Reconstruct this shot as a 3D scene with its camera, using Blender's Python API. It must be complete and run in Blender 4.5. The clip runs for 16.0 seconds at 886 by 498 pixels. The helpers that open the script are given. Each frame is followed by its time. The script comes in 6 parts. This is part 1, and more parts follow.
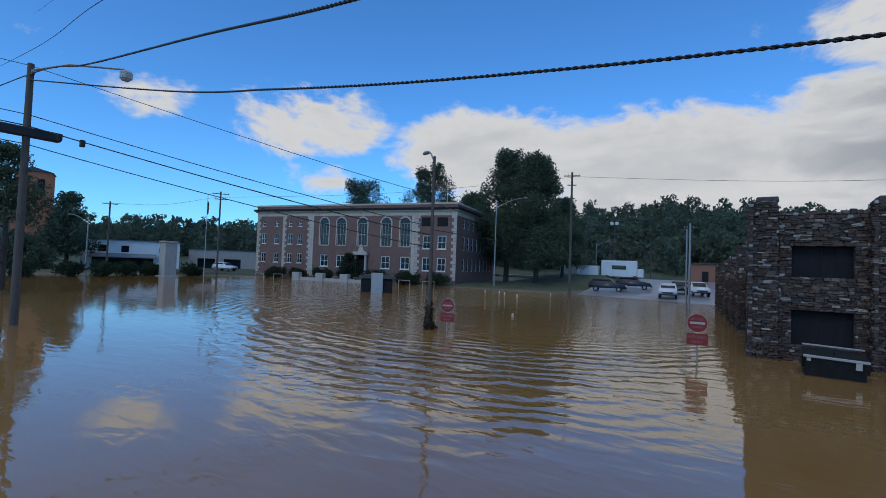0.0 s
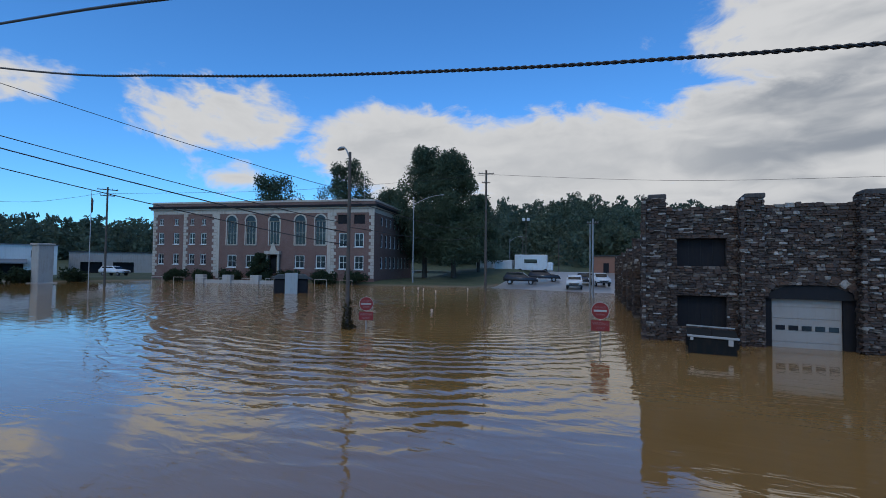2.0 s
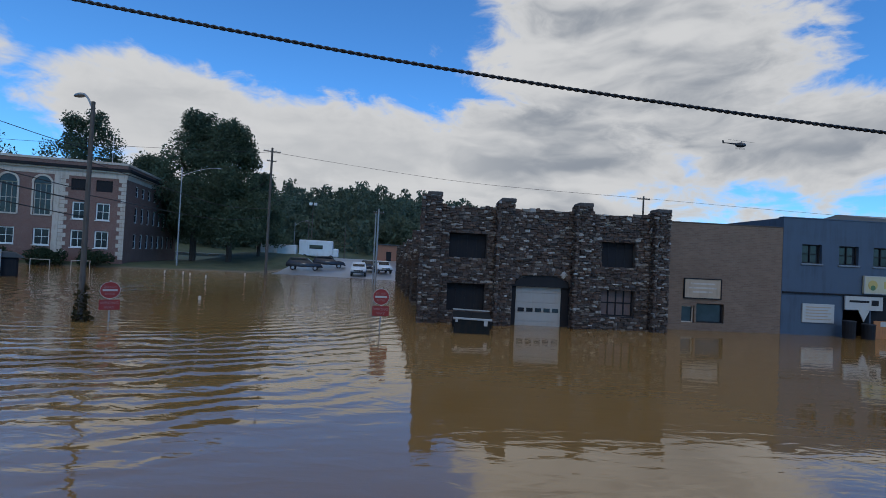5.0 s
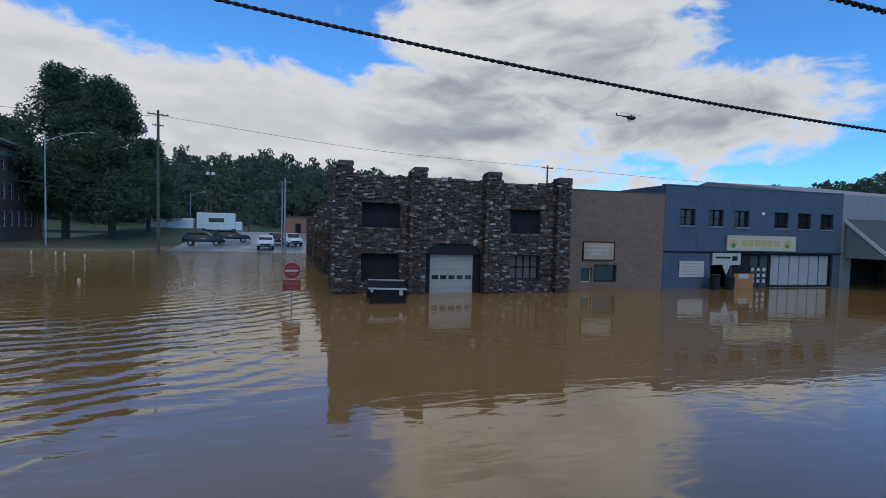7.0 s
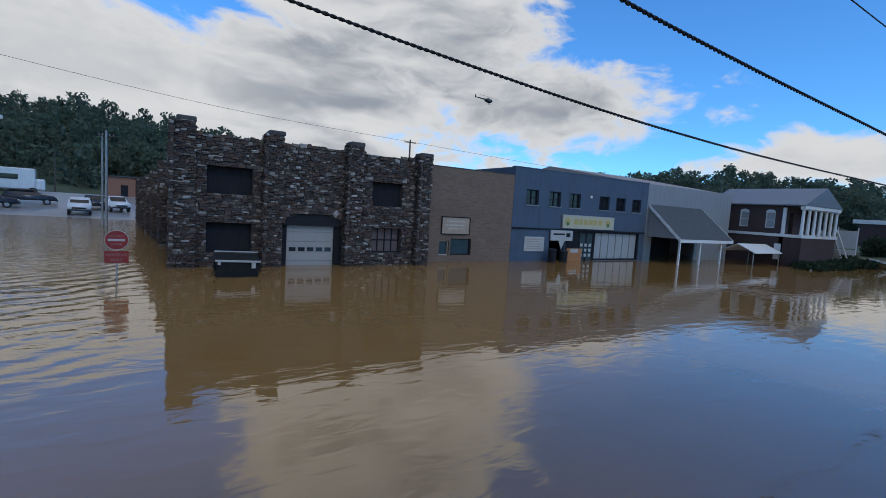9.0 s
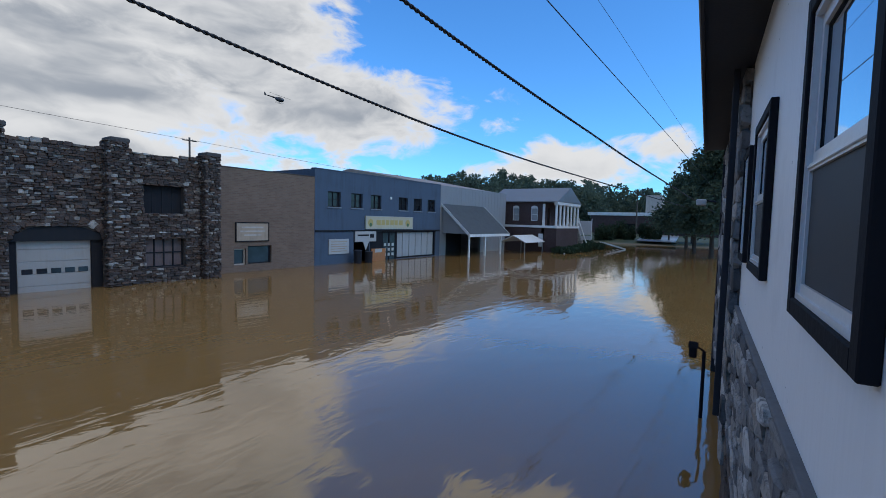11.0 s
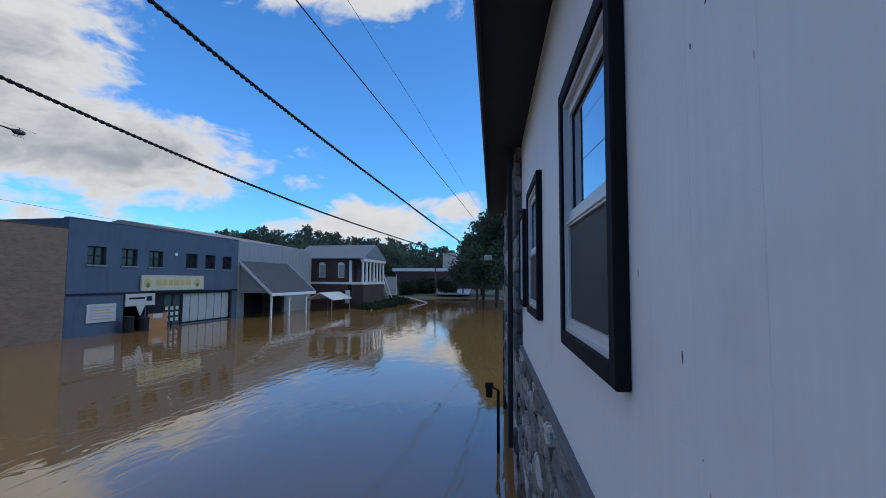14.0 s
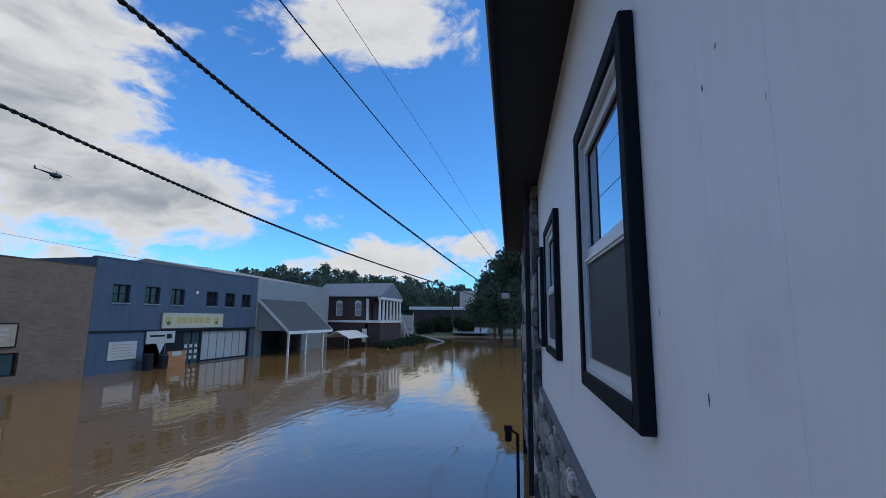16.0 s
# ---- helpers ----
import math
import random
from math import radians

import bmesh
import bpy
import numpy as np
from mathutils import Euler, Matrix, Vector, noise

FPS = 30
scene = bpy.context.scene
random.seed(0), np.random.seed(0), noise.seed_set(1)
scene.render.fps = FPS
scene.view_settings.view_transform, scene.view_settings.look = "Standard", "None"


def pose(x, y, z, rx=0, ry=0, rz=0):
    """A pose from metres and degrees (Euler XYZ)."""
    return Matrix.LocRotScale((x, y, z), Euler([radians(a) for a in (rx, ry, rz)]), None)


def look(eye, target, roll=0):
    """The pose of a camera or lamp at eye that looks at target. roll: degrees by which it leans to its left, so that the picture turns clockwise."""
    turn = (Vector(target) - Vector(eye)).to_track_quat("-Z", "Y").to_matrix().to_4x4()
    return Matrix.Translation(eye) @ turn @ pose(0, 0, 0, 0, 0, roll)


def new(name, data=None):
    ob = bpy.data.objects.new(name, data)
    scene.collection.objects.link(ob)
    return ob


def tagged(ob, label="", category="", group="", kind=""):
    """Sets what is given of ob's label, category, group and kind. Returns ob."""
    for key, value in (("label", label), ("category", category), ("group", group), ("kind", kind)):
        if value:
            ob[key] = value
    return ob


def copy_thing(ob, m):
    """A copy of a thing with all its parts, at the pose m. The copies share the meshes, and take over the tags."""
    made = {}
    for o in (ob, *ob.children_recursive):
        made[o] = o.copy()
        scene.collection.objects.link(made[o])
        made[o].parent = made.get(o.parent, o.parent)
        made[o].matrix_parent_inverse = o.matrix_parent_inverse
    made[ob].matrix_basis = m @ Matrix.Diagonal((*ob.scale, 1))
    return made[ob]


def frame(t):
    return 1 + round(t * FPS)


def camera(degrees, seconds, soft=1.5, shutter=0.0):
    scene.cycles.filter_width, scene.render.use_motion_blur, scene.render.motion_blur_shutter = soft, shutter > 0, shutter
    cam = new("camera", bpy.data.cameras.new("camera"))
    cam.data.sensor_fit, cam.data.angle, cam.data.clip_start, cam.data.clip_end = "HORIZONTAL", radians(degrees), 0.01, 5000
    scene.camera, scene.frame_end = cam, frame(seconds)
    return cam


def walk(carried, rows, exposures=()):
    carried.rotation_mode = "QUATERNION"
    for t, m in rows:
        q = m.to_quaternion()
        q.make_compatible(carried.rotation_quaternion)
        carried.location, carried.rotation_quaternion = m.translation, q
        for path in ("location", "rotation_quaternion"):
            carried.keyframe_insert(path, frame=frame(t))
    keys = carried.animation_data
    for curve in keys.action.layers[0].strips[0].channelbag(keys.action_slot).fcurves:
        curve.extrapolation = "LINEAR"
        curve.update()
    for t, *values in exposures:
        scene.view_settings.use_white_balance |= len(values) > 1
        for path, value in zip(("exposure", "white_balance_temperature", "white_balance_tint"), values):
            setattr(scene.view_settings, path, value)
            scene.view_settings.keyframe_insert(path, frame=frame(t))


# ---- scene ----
cam = camera(88.17, 16.0, soft=0.9)
PATH = [
    (0.0, pose(0, -0.13, 3.60, 92.05, -2.06, 33.83)),
    (0.5, pose(0, -0.13, 3.60, 91.96, -1.93, 32.94)),
    (1.0, pose(0, -0.13, 3.60, 91.74, -1.60, 31.48)),
    (1.5, pose(0, -0.13, 3.60, 91.60, -0.87, 29.00)),
    (2.0, pose(0, -0.13, 3.60, 91.91, -0.66, 23.65)),
    (2.5, pose(0, -0.13, 3.60, 92.08, -1.54, 16.90)),
    (3.0, pose(0, -0.13, 3.60, 92.49, -3.43, 11.32)),
    (3.5, pose(0, -0.13, 3.60, 92.33, -4.60, 7.00)),
    (4.0, pose(0, -0.13, 3.60, 91.71, -4.93, 2.51)),
    (4.2, pose(0, -0.13, 3.60, 91.57, -4.72, 0.79)),
    (6.3, pose(0, -0.13, 3.60, 89.09, -0.41, -6.96)),
    (6.5, pose(0, -0.13, 3.60, 88.59, -0.59, -8.60)),
    (7.0, pose(0, -0.13, 3.60, 87.63, -1.40, -13.53)),
    (7.5, pose(0, -0.13, 3.60, 87.13, -2.25, -18.56)),
    (8.0, pose(0, -0.13, 3.60, 86.71, -2.78, -22.37)),
    (8.5, pose(0, -0.13, 3.60, 86.10, -3.18, -25.53)),
    (9.0, pose(0, -0.13, 3.60, 84.96, -3.58, -30.67)),
    (9.5, pose(0, -0.13, 3.60, 85.27, -3.91, -38.47)),
    (9.7, pose(0, -0.13, 3.60, 85.74, -3.90, -41.81)),
    (11.8, pose(0, 0.01, 3.51, 87.84, -0.76, -62.59)),
    (12.0, pose(0, 0.01, 3.51, 88.70, -0.89, -65.16)),
    (12.5, pose(0, 0.015, 3.505, 90.69, -1.15, -71.05)),
    (13.0, pose(0, 0.01, 3.51, 92.37, -0.69, -75.38)),
    (13.5, pose(0, 0.005, 3.505, 93.12, -0.23, -77.87)),
    (14.0, pose(0, 0, 3.5, 93.90, -0.33, -78.88)),
    (14.5, pose(0, 0, 3.5, 94.81, -0.39, -78.65)),
    (15.0, pose(-0.005, 0, 3.5, 96.06, -0.34, -77.90)),
    (15.5, pose(-0.01, 0, 3.5, 97.57, -0.48, -77.13)),
    (16.0, pose(-0.01, 0, 3.5, 98.65, -0.49, -76.77)),
]
walk(cam, PATH, exposures=[(0.0, 0.26), (2.0, 0.24), (3.5, 0.2), (4.2, 0.2), (6.5, 0.34), (9.5, 0.38), (11.8, 0.54), (12.5, 0.45), (16.0, 0.42)])


# ---- world: sky with clouds, one soft sun ----
SUN_DIR = Vector((0.08, -0.74, 0.78)).normalized()   # towards the sun


class Nodes:
    """A small helper to chain shader nodes."""

    def __init__(self, tree):
        self.t = tree
        self.t.nodes.clear()

    def n(self, kind, **props):
        node = self.t.nodes.new(kind)
        for k, v in props.items():
            if k == "op":
                node.operation = v
            elif k == "blend":
                node.blend_type = v
            elif k == "data":
                node.data_type = v
        return node

    def put(self, socket, v):
        if isinstance(v, bpy.types.NodeSocket):
            self.t.links.new(v, socket)
        elif v is not None:
            socket.default_value = v

    def math(self, op, a, b=None, c=None, clamp=False):
        node = self.n("ShaderNodeMath", op=op)
        node.use_clamp = clamp
        for s, v in zip(node.inputs, (a, b, c)):
            self.put(s, v)
        return node.outputs[0]

    def noise(self, vec, scale, detail=4.0, rough=0.55, dist=0.0):
        node = self.n("ShaderNodeTexNoise")
        self.put(node.inputs["Vector"], vec)
        node.inputs["Scale"].default_value = scale
        node.inputs["Detail"].default_value = detail
        node.inputs["Roughness"].default_value = rough
        node.inputs["Distortion"].default_value = dist
        return node.outputs["Fac"]

    def mapping(self, vec, scale=(1, 1, 1), rot=(0, 0, 0), loc=(0, 0, 0)):
        node = self.n("ShaderNodeMapping")
        self.put(node.inputs["Vector"], vec)
        node.inputs["Scale"].default_value = scale
        node.inputs["Rotation"].default_value = rot
        node.inputs["Location"].default_value = loc
        return node.outputs[0]

    def ramp(self, fac, stops, mode="LINEAR"):
        node = self.n("ShaderNodeValToRGB")
        node.color_ramp.interpolation = mode
        el = node.color_ramp.elements
        while len(el) < len(stops):
            el.new(0.5)
        for e, (p, c) in zip(el, stops):
            e.position = p
            e.color = (*c, 1) if len(c) == 3 else c
        self.put(node.inputs[0], fac)
        return node.outputs[0]

    def mix(self, fac, a, b, blend="MIX"):
        node = self.n("ShaderNodeMix", data="RGBA")
        node.blend_type = blend
        self.put(node.inputs[0], fac)
        for s, v in ((node.inputs[6], a), (node.inputs[7], b)):
            self.put(s, (*v, 1) if isinstance(v, tuple) and len(v) == 3 else v)
        return node.outputs[2]

    def smooth(self, v, lo, hi):
        node = self.n("ShaderNodeMapRange")
        node.interpolation_type = "SMOOTHSTEP"
        for s, x in zip(node.inputs, (v, lo, hi, 0.0, 1.0)):
            self.put(s, x)
        return node.outputs[0]


world = bpy.data.worlds.new("world")
scene.world = world
world.use_nodes = True
N = Nodes(world.node_tree)
sky = N.n("ShaderNodeTexSky")
sky.sky_type = "NISHITA"
sky.sun_disc = False
sky.sun_elevation = math.asin(SUN_DIR.z)
sky.sun_rotation = math.atan2(SUN_DIR.x, SUN_DIR.y)
sky.air_density, sky.dust_density, sky.ozone_density = 1.0, 0.3, 3.0
co = N.n("ShaderNodeTexCoord").outputs["Generated"]
sep = N.n("ShaderNodeSeparateXYZ")
N.put(sep.inputs[0], co)
az = N.math("MULTIPLY", N.math("ARCTAN2", N.math("MULTIPLY", sep.outputs[0], -1.0), sep.outputs[1]), 57.2958)
el = N.math("MULTIPLY", N.math("ARCSINE", sep.outputs[2]), 57.2958)
# the cloud banks: bearing, height, half width, half height in degrees
# the last bank, overhead and out of view, is added to lighten shaded places
CLOUDS = [(48.5, 16.3, 11.5, 4.4, 1.35), (67, 16.3, 4.6, 2.4, 1.1), (30, 13.5, 14, 7.0, 2.2), (8, 12.5, 20, 7.6, 2.2),
          (-24, 24, 22, 17.5, 2.4), (-43, 13, 19, 6.0, 2.0), (-14, 13, 18, 8.5, 3.2), (-70, 6.6, 14, 3.0, 1.5), (-80, 8.8, 6, 2.2, 1.1), (-66, 35, 18, 6.5, 1.4),
          (0, 6, 48, 5.0, 2.2), (48, 10.3, 4.5, 2.0, 0.8), (150, 20, 60, 14, 1.5), (0, 74, 400, 26, 1.5)]
field = None
for a, e, ra, re, gain in CLOUDS:
    da = N.math("DIVIDE", N.math("SUBTRACT", az, float(a)), float(ra))
    de = N.math("DIVIDE", N.math("SUBTRACT", el, float(e)), float(re))
    d = N.math("SUBTRACT", 1.0, N.math("SQRT", N.math("ADD", N.math("MULTIPLY", da, da), N.math("MULTIPLY", de, de))))
    d = N.math("MULTIPLY", N.math("MINIMUM", d, 0.7), gain)
    field = d if field is None else N.math("MAXIMUM", field, d)
stretched = N.mapping(co, (1.0, 1.0, 1.9))
warp = N.n("ShaderNodeVectorMath", op="MULTIPLY_ADD")
wn = N.n("ShaderNodeTexNoise")
N.put(wn.inputs["Vector"], stretched)
wn.inputs["Scale"].default_value = 5.0
N.put(warp.inputs[0], wn.outputs["Color"])
warp.inputs[1].default_value = (0.16, 0.16, 0.16)
N.put(warp.inputs[2], stretched)
big = N.noise(warp.outputs[0], 5.5, 3.0, 0.5)
mid = N.noise(warp.outputs[0], 13.0, 4.0, 0.55)
fine = N.noise(warp.outputs[0], 34.0, 6.0, 0.62)
lumps = N.math("ADD", N.math("ADD", N.math("MULTIPLY", N.math("SUBTRACT", big, 0.5), 1.9), N.math("MULTIPLY", N.math("SUBTRACT", mid, 0.5), 1.5)),
               N.math("MULTIPLY", N.math("SUBTRACT", fine, 0.5), 0.75))
density = N.math("ADD", N.math("SUBTRACT", field, 0.14), lumps)
cover = N.math("POWER", N.smooth(density, -0.06, 0.62), 0.9)
# the bank on the far side of the stone building is thicker and greyer underneath
body = N.noise(N.mapping(warp.outputs[0], (1.0, 1.0, 2.2), loc=(3.1, 1.7, 0.4)), 3.2, 3.0, 0.5)
puffs = N.noise(N.mapping(warp.outputs[0], (1.0, 1.0, 1.5), loc=(1.3, 0.2, 2.4)), 10.0, 4.0, 0.55)
bank = N.math("ADD", 0.35, N.math("MULTIPLY", N.math("MULTIPLY", N.smooth(az, 6.0, -18.0), N.smooth(az, -72.0, -44.0)), 0.65))
shade = N.math("ADD", N.math("MULTIPLY", body, 0.75), N.math("MULTIPLY", puffs, 0.25))
thick = N.math("MULTIPLY", N.math("MULTIPLY", N.smooth(density, 0.25, 1.5), N.smooth(shade, 0.34, 0.62)), bank)
white = N.mix(thick, (0.69, 0.70, 0.715), (0.30, 0.335, 0.39))
blue = N.mix(1.0, sky.outputs[0], (0.42, 0.92, 1.38), "MULTIPLY")
bg_sky, bg_cloud = N.n("ShaderNodeBackground"), N.n("ShaderNodeBackground")
N.put(bg_sky.inputs[0], blue)
bg_sky.inputs[1].default_value = 0.118
N.put(bg_cloud.inputs[0], white)
bg_cloud.inputs[1].default_value = 0.77
mixer = N.n("ShaderNodeMixShader")
N.put(mixer.inputs[0], cover)
N.put(mixer.inputs[1], bg_sky.outputs[0])
N.put(mixer.inputs[2], bg_cloud.outputs[0])
out = N.n("ShaderNodeOutputWorld")
N.put(out.inputs[0], mixer.outputs[0])

sun = new("sun", bpy.data.lights.new("sun", "SUN"))
sun.data.energy, sun.data.angle, sun.data.color = 0.40, radians(12), (1.0, 0.95, 0.88)
sun.matrix_world = look((0, 0, 60), Vector((0, 0, 60)) - SUN_DIR)


# ---- materials ----
def material(name, build, rough=0.7, metal=0.0, spec=0.5):
    """build(N, object_coords) returns colour and bump height, and may return a roughness."""
    m = bpy.data.materials.new(name)
    m.use_nodes = True
    n = Nodes(m.node_tree)
    bsdf = n.n("ShaderNodeBsdfPrincipled")
    o = n.n("ShaderNodeOutputMaterial")
    n.put(o.inputs[0], bsdf.outputs[0])
    bsdf.inputs["Roughness"].default_value = rough
    bsdf.inputs["Metallic"].default_value = metal
    bsdf.inputs["Specular IOR Level"].default_value = spec
    got = build(n, n.n("ShaderNodeTexCoord").outputs["Object"])
    n.put(bsdf.inputs["Base Color"], (*got[0], 1) if isinstance(got[0], tuple) else got[0])
    if len(got) > 1 and got[1] is not None:
        b = n.n("ShaderNodeBump")
        b.inputs["Strength"].default_value = got[2] if len(got) > 2 else 0.4
        b.inputs["Distance"].default_value = got[3] if len(got) > 3 else 0.02
        n.put(b.inputs["Height"], got[1])
        n.put(bsdf.inputs["Normal"], b.outputs[0])
    if len(got) > 4 and got[4] is not None:
        n.put(bsdf.inputs["Roughness"], got[4])
    return m


def painted(name, col, dirt=(0.25, 0.22, 0.18), amount=0.35, rough=0.6, scale=1.2, metal=0.0, grain=25.0, spec=0.5):
    """Paint or plaster with blotches, streaks and fine grain."""
    def build(n, co):
        blot = n.noise(co, scale, 5, 0.6)
        streak = n.noise(n.mapping(co, (6, 6, 0.4)), scale, 4, 0.6)
        f = n.math("MULTIPLY", n.smooth(n.math("MULTIPLY", blot, streak), 0.2, 0.42), amount)
        c = n.mix(f, col, dirt)
        g = n.noise(co, grain, 3, 0.6)
        c = n.mix(n.math("MULTIPLY", g, 0.35), c, tuple(x * 0.7 for x in col))
        return c, g, 0.25, 0.01
    return material(name, build, rough, metal, spec)


def stone_build(n, co, use_object):
    if use_object:
        r = n.n("ShaderNodeObjectInfo").outputs["Random"]
    else:
        r = n.n("ShaderNodeNewGeometry").outputs["Random Per Island"]
    c = n.ramp(r, [(0.0, (0.05, 0.04, 0.037)), (0.2, (0.14, 0.088, 0.068)), (0.4, (0.07, 0.056, 0.052)), (0.58, (0.20, 0.115, 0.078)), (0.72, (0.10, 0.085, 0.085)), (0.84, (0.25, 0.19, 0.15)), (0.93, (0.46, 0.41, 0.36)), (1.0, (0.75, 0.70, 0.64))])
    geo = n.n("ShaderNodeNewGeometry").outputs["Position"]
    g = n.noise(geo, 9.0, 6, 0.65)
    c = n.mix(n.math("MULTIPLY", g, 1.1), c, (0.045, 0.036, 0.031))
    return c, n.noise(geo, 22.0, 5, 0.65), 0.7, 0.03


M = {}
M["stone"] = material("field_stone", lambda n, co: stone_build(n, co, True), 0.85, spec=0.3)
M["stone_joined"] = material("field_stone_rest", lambda n, co: stone_build(n, co, False), 0.85, spec=0.3)
M["stone_cap"] = painted("stone_pillar_cap", (0.085, 0.075, 0.07), (0.04, 0.035, 0.033), 0.7, 0.95, 2.0)
M["mortar"] = painted("mortar", (0.085, 0.066, 0.056), (0.045, 0.036, 0.031), 0.8, 0.95, 0.8)


def grey_stone(n, co):
    r = n.n("ShaderNodeObjectInfo").outputs["Random"]
    c = n.ramp(r, [(0.0, (0.07, 0.07, 0.075)), (0.3, (0.24, 0.23, 0.22)), (0.5, (0.12, 0.12, 0.125)), (0.7, (0.42, 0.4, 0.38)), (0.85, (0.28, 0.25, 0.22)), (1.0, (0.62, 0.6, 0.57))])
    geo = n.n("ShaderNodeNewGeometry").outputs["Position"]
    c = n.mix(n.smooth(n.noise(geo, 14.0, 6, 0.7), 0.45, 0.75), c, (0.05, 0.05, 0.055))
    return c, n.noise(geo, 45.0, 5, 0.6), 0.6, 0.01


M["ledge_stone"] = material("ledge_stone", grey_stone, 0.8)
# charcoal metal parts; on the soffit this colour stands in for shade
M["charcoal_and_eave_shade"] = painted("charcoal_and_eave_shade", (0.028, 0.031, 0.04), (0.045, 0.045, 0.05), 0.3, 0.7, spec=0.25)


def bricks(name, a, b, mortar, w=0.21, h=0.075, contrast=1.0):
    def build(n, co):
        s = n.n("ShaderNodeSeparateXYZ")
        n.put(s.inputs[0], co)
        along = n.math("ADD", s.outputs[0], s.outputs[1])
        v = n.n("ShaderNodeCombineXYZ")
        n.put(v.inputs[0], along)
        n.put(v.inputs[1], s.outputs[2])
        t = n.n("ShaderNodeTexBrick")
        n.put(t.inputs["Vector"], v.outputs[0])
        t.inputs["Color1"].default_value = (*a, 1)
        t.inputs["Color2"].default_value = (*b, 1)
        t.inputs["Mortar"].default_value = (*mortar, 1)
        t.inputs["Scale"].default_value = 1.0
        t.inputs["Brick Width"].default_value = w
        t.inputs["Row Height"].default_value = h
        t.inputs["Mortar Size"].default_value = 0.009
        big = n.noise(co, 0.5, 4, 0.6)
        streak = n.noise(n.mapping(co, (0.5, 0.5, 6.0)), 1.1, 4, 0.65)
        c = n.mix(n.math("MULTIPLY", n.smooth(big, 0.35, 0.7), 0.35), t.outputs[0], tuple(x * 0.55 for x in a))
        c = n.mix(n.math("MULTIPLY", n.smooth(streak, 0.45, 0.75), 0.4), c, tuple(min(1, x * 1.6) for x in b))
        return c, t.outputs["Fac"], -0.4, 0.008
    return material(name, build, 0.85)


M["tan_brick"] = bricks("tan_brick", (0.205, 0.128, 0.086), (0.15, 0.092, 0.062), (0.19, 0.145, 0.11), 0.3, 0.1)
M["red_brick"] = bricks("red_brick", (0.19, 0.095, 0.075), (0.14, 0.07, 0.058), (0.21, 0.155, 0.13))
M["dark_brick"] = bricks("dark_brick", (0.06, 0.03, 0.028), (0.048, 0.026, 0.025), (0.08, 0.06, 0.055))
M["blue_wall"] = painted("blue_painted_block", (0.064, 0.092, 0.134), (0.04, 0.052, 0.07), 0.55, 0.75, 0.6)
M["grey_wall"] = painted("grey_metal_siding", (0.25, 0.255, 0.26), (0.2, 0.19, 0.18), 0.35, 0.6, 0.5)
M["limestone"] = painted("limestone_trim", (0.50, 0.43, 0.36), (0.25, 0.2, 0.16), 0.6, 0.8, 1.0)
M["white_trim"] = painted("white_trim", (0.72, 0.72, 0.70), (0.4, 0.38, 0.34), 0.3, 0.5, 1.0)
M["white_sign"] = painted("white_sign_face", (0.44, 0.425, 0.40), (0.36, 0.32, 0.27), 0.4, 0.5, 1.0)
M["tan_sign"] = painted("tan_sign_face", (0.42, 0.31, 0.22), (0.25, 0.18, 0.12), 0.5, 0.7, 1.5)
M["banner"] = painted("cream_banner", (0.50, 0.45, 0.31), (0.4, 0.34, 0.2), 0.4, 0.6, 1.0)
M["yellow"] = painted("yellow_print", (0.48, 0.36, 0.12), (0.4, 0.3, 0.1), 0.3)
M["green"] = painted("green_print", (0.08, 0.16, 0.07), (0.05, 0.08, 0.04), 0.3)
M["orange"] = painted("orange_board", (0.42, 0.17, 0.06), (0.2, 0.08, 0.04), 0.5, 0.7, 2.0)
# near-black stand-in for the shade in rooms, openings and the garage arch
M["dark"] = painted("dark_opening_shade", (0.018, 0.019, 0.022), (0.035, 0.03, 0.028), 0.4, 0.7, spec=0.2)
# weathered dark boards; also painted shade on the stone side wall and courthouse cornice
M["dark_panel"] = painted("weathered_board_and_shade", (0.017, 0.0175, 0.021), (0.035, 0.03, 0.026), 0.5, 0.8, 1.5, spec=0.18)
M["shingle"] = painted("grey_shingles", (0.075, 0.082, 0.085), (0.04, 0.04, 0.04), 0.6, 0.9, 2.0, grain=12)
M["roof_metal"] = painted("grey_metal_roof", (0.17, 0.19, 0.215), (0.16, 0.15, 0.14), 0.4, 0.45, 0.6)
M["beige_roof"] = painted("beige_metal_roof", (0.30, 0.24, 0.20), (0.25, 0.2, 0.16), 0.4, 0.6, 0.6)
M["garage"] = painted("garage_door_paint", (0.36, 0.33, 0.30), (0.28, 0.24, 0.2), 0.45, 0.5, 1.0)
M["wood_pole"] = painted("weathered_pole_wood", (0.105, 0.085, 0.07), (0.045, 0.038, 0.033), 0.7, 0.9, 2.0)
M["galv"] = painted("galvanised_steel", (0.30, 0.31, 0.32), (0.2, 0.18, 0.16), 0.4, 0.5, 1.5, metal=0.4)
M["cable"] = painted("black_cable", (0.012, 0.012, 0.014), (0.03, 0.03, 0.03), 0.3, 0.6)
M["red_sign"] = painted("faded_red_sign", (0.27, 0.022, 0.02), (0.15, 0.035, 0.03), 0.4, 0.45, 2.5)
M["dumpster"] = painted("dumpster_green_black", (0.014, 0.017, 0.018), (0.05, 0.035, 0.025), 0.45, 0.75, 2.0, spec=0.2)
M["pale_metal"] = painted("pale_metal_edge", (0.38, 0.39, 0.38), (0.2, 0.18, 0.16), 0.4, 0.45)
M["tyre"] = painted("tyre_rubber", (0.02, 0.02, 0.02), (0.05, 0.045, 0.04), 0.4, 0.9)
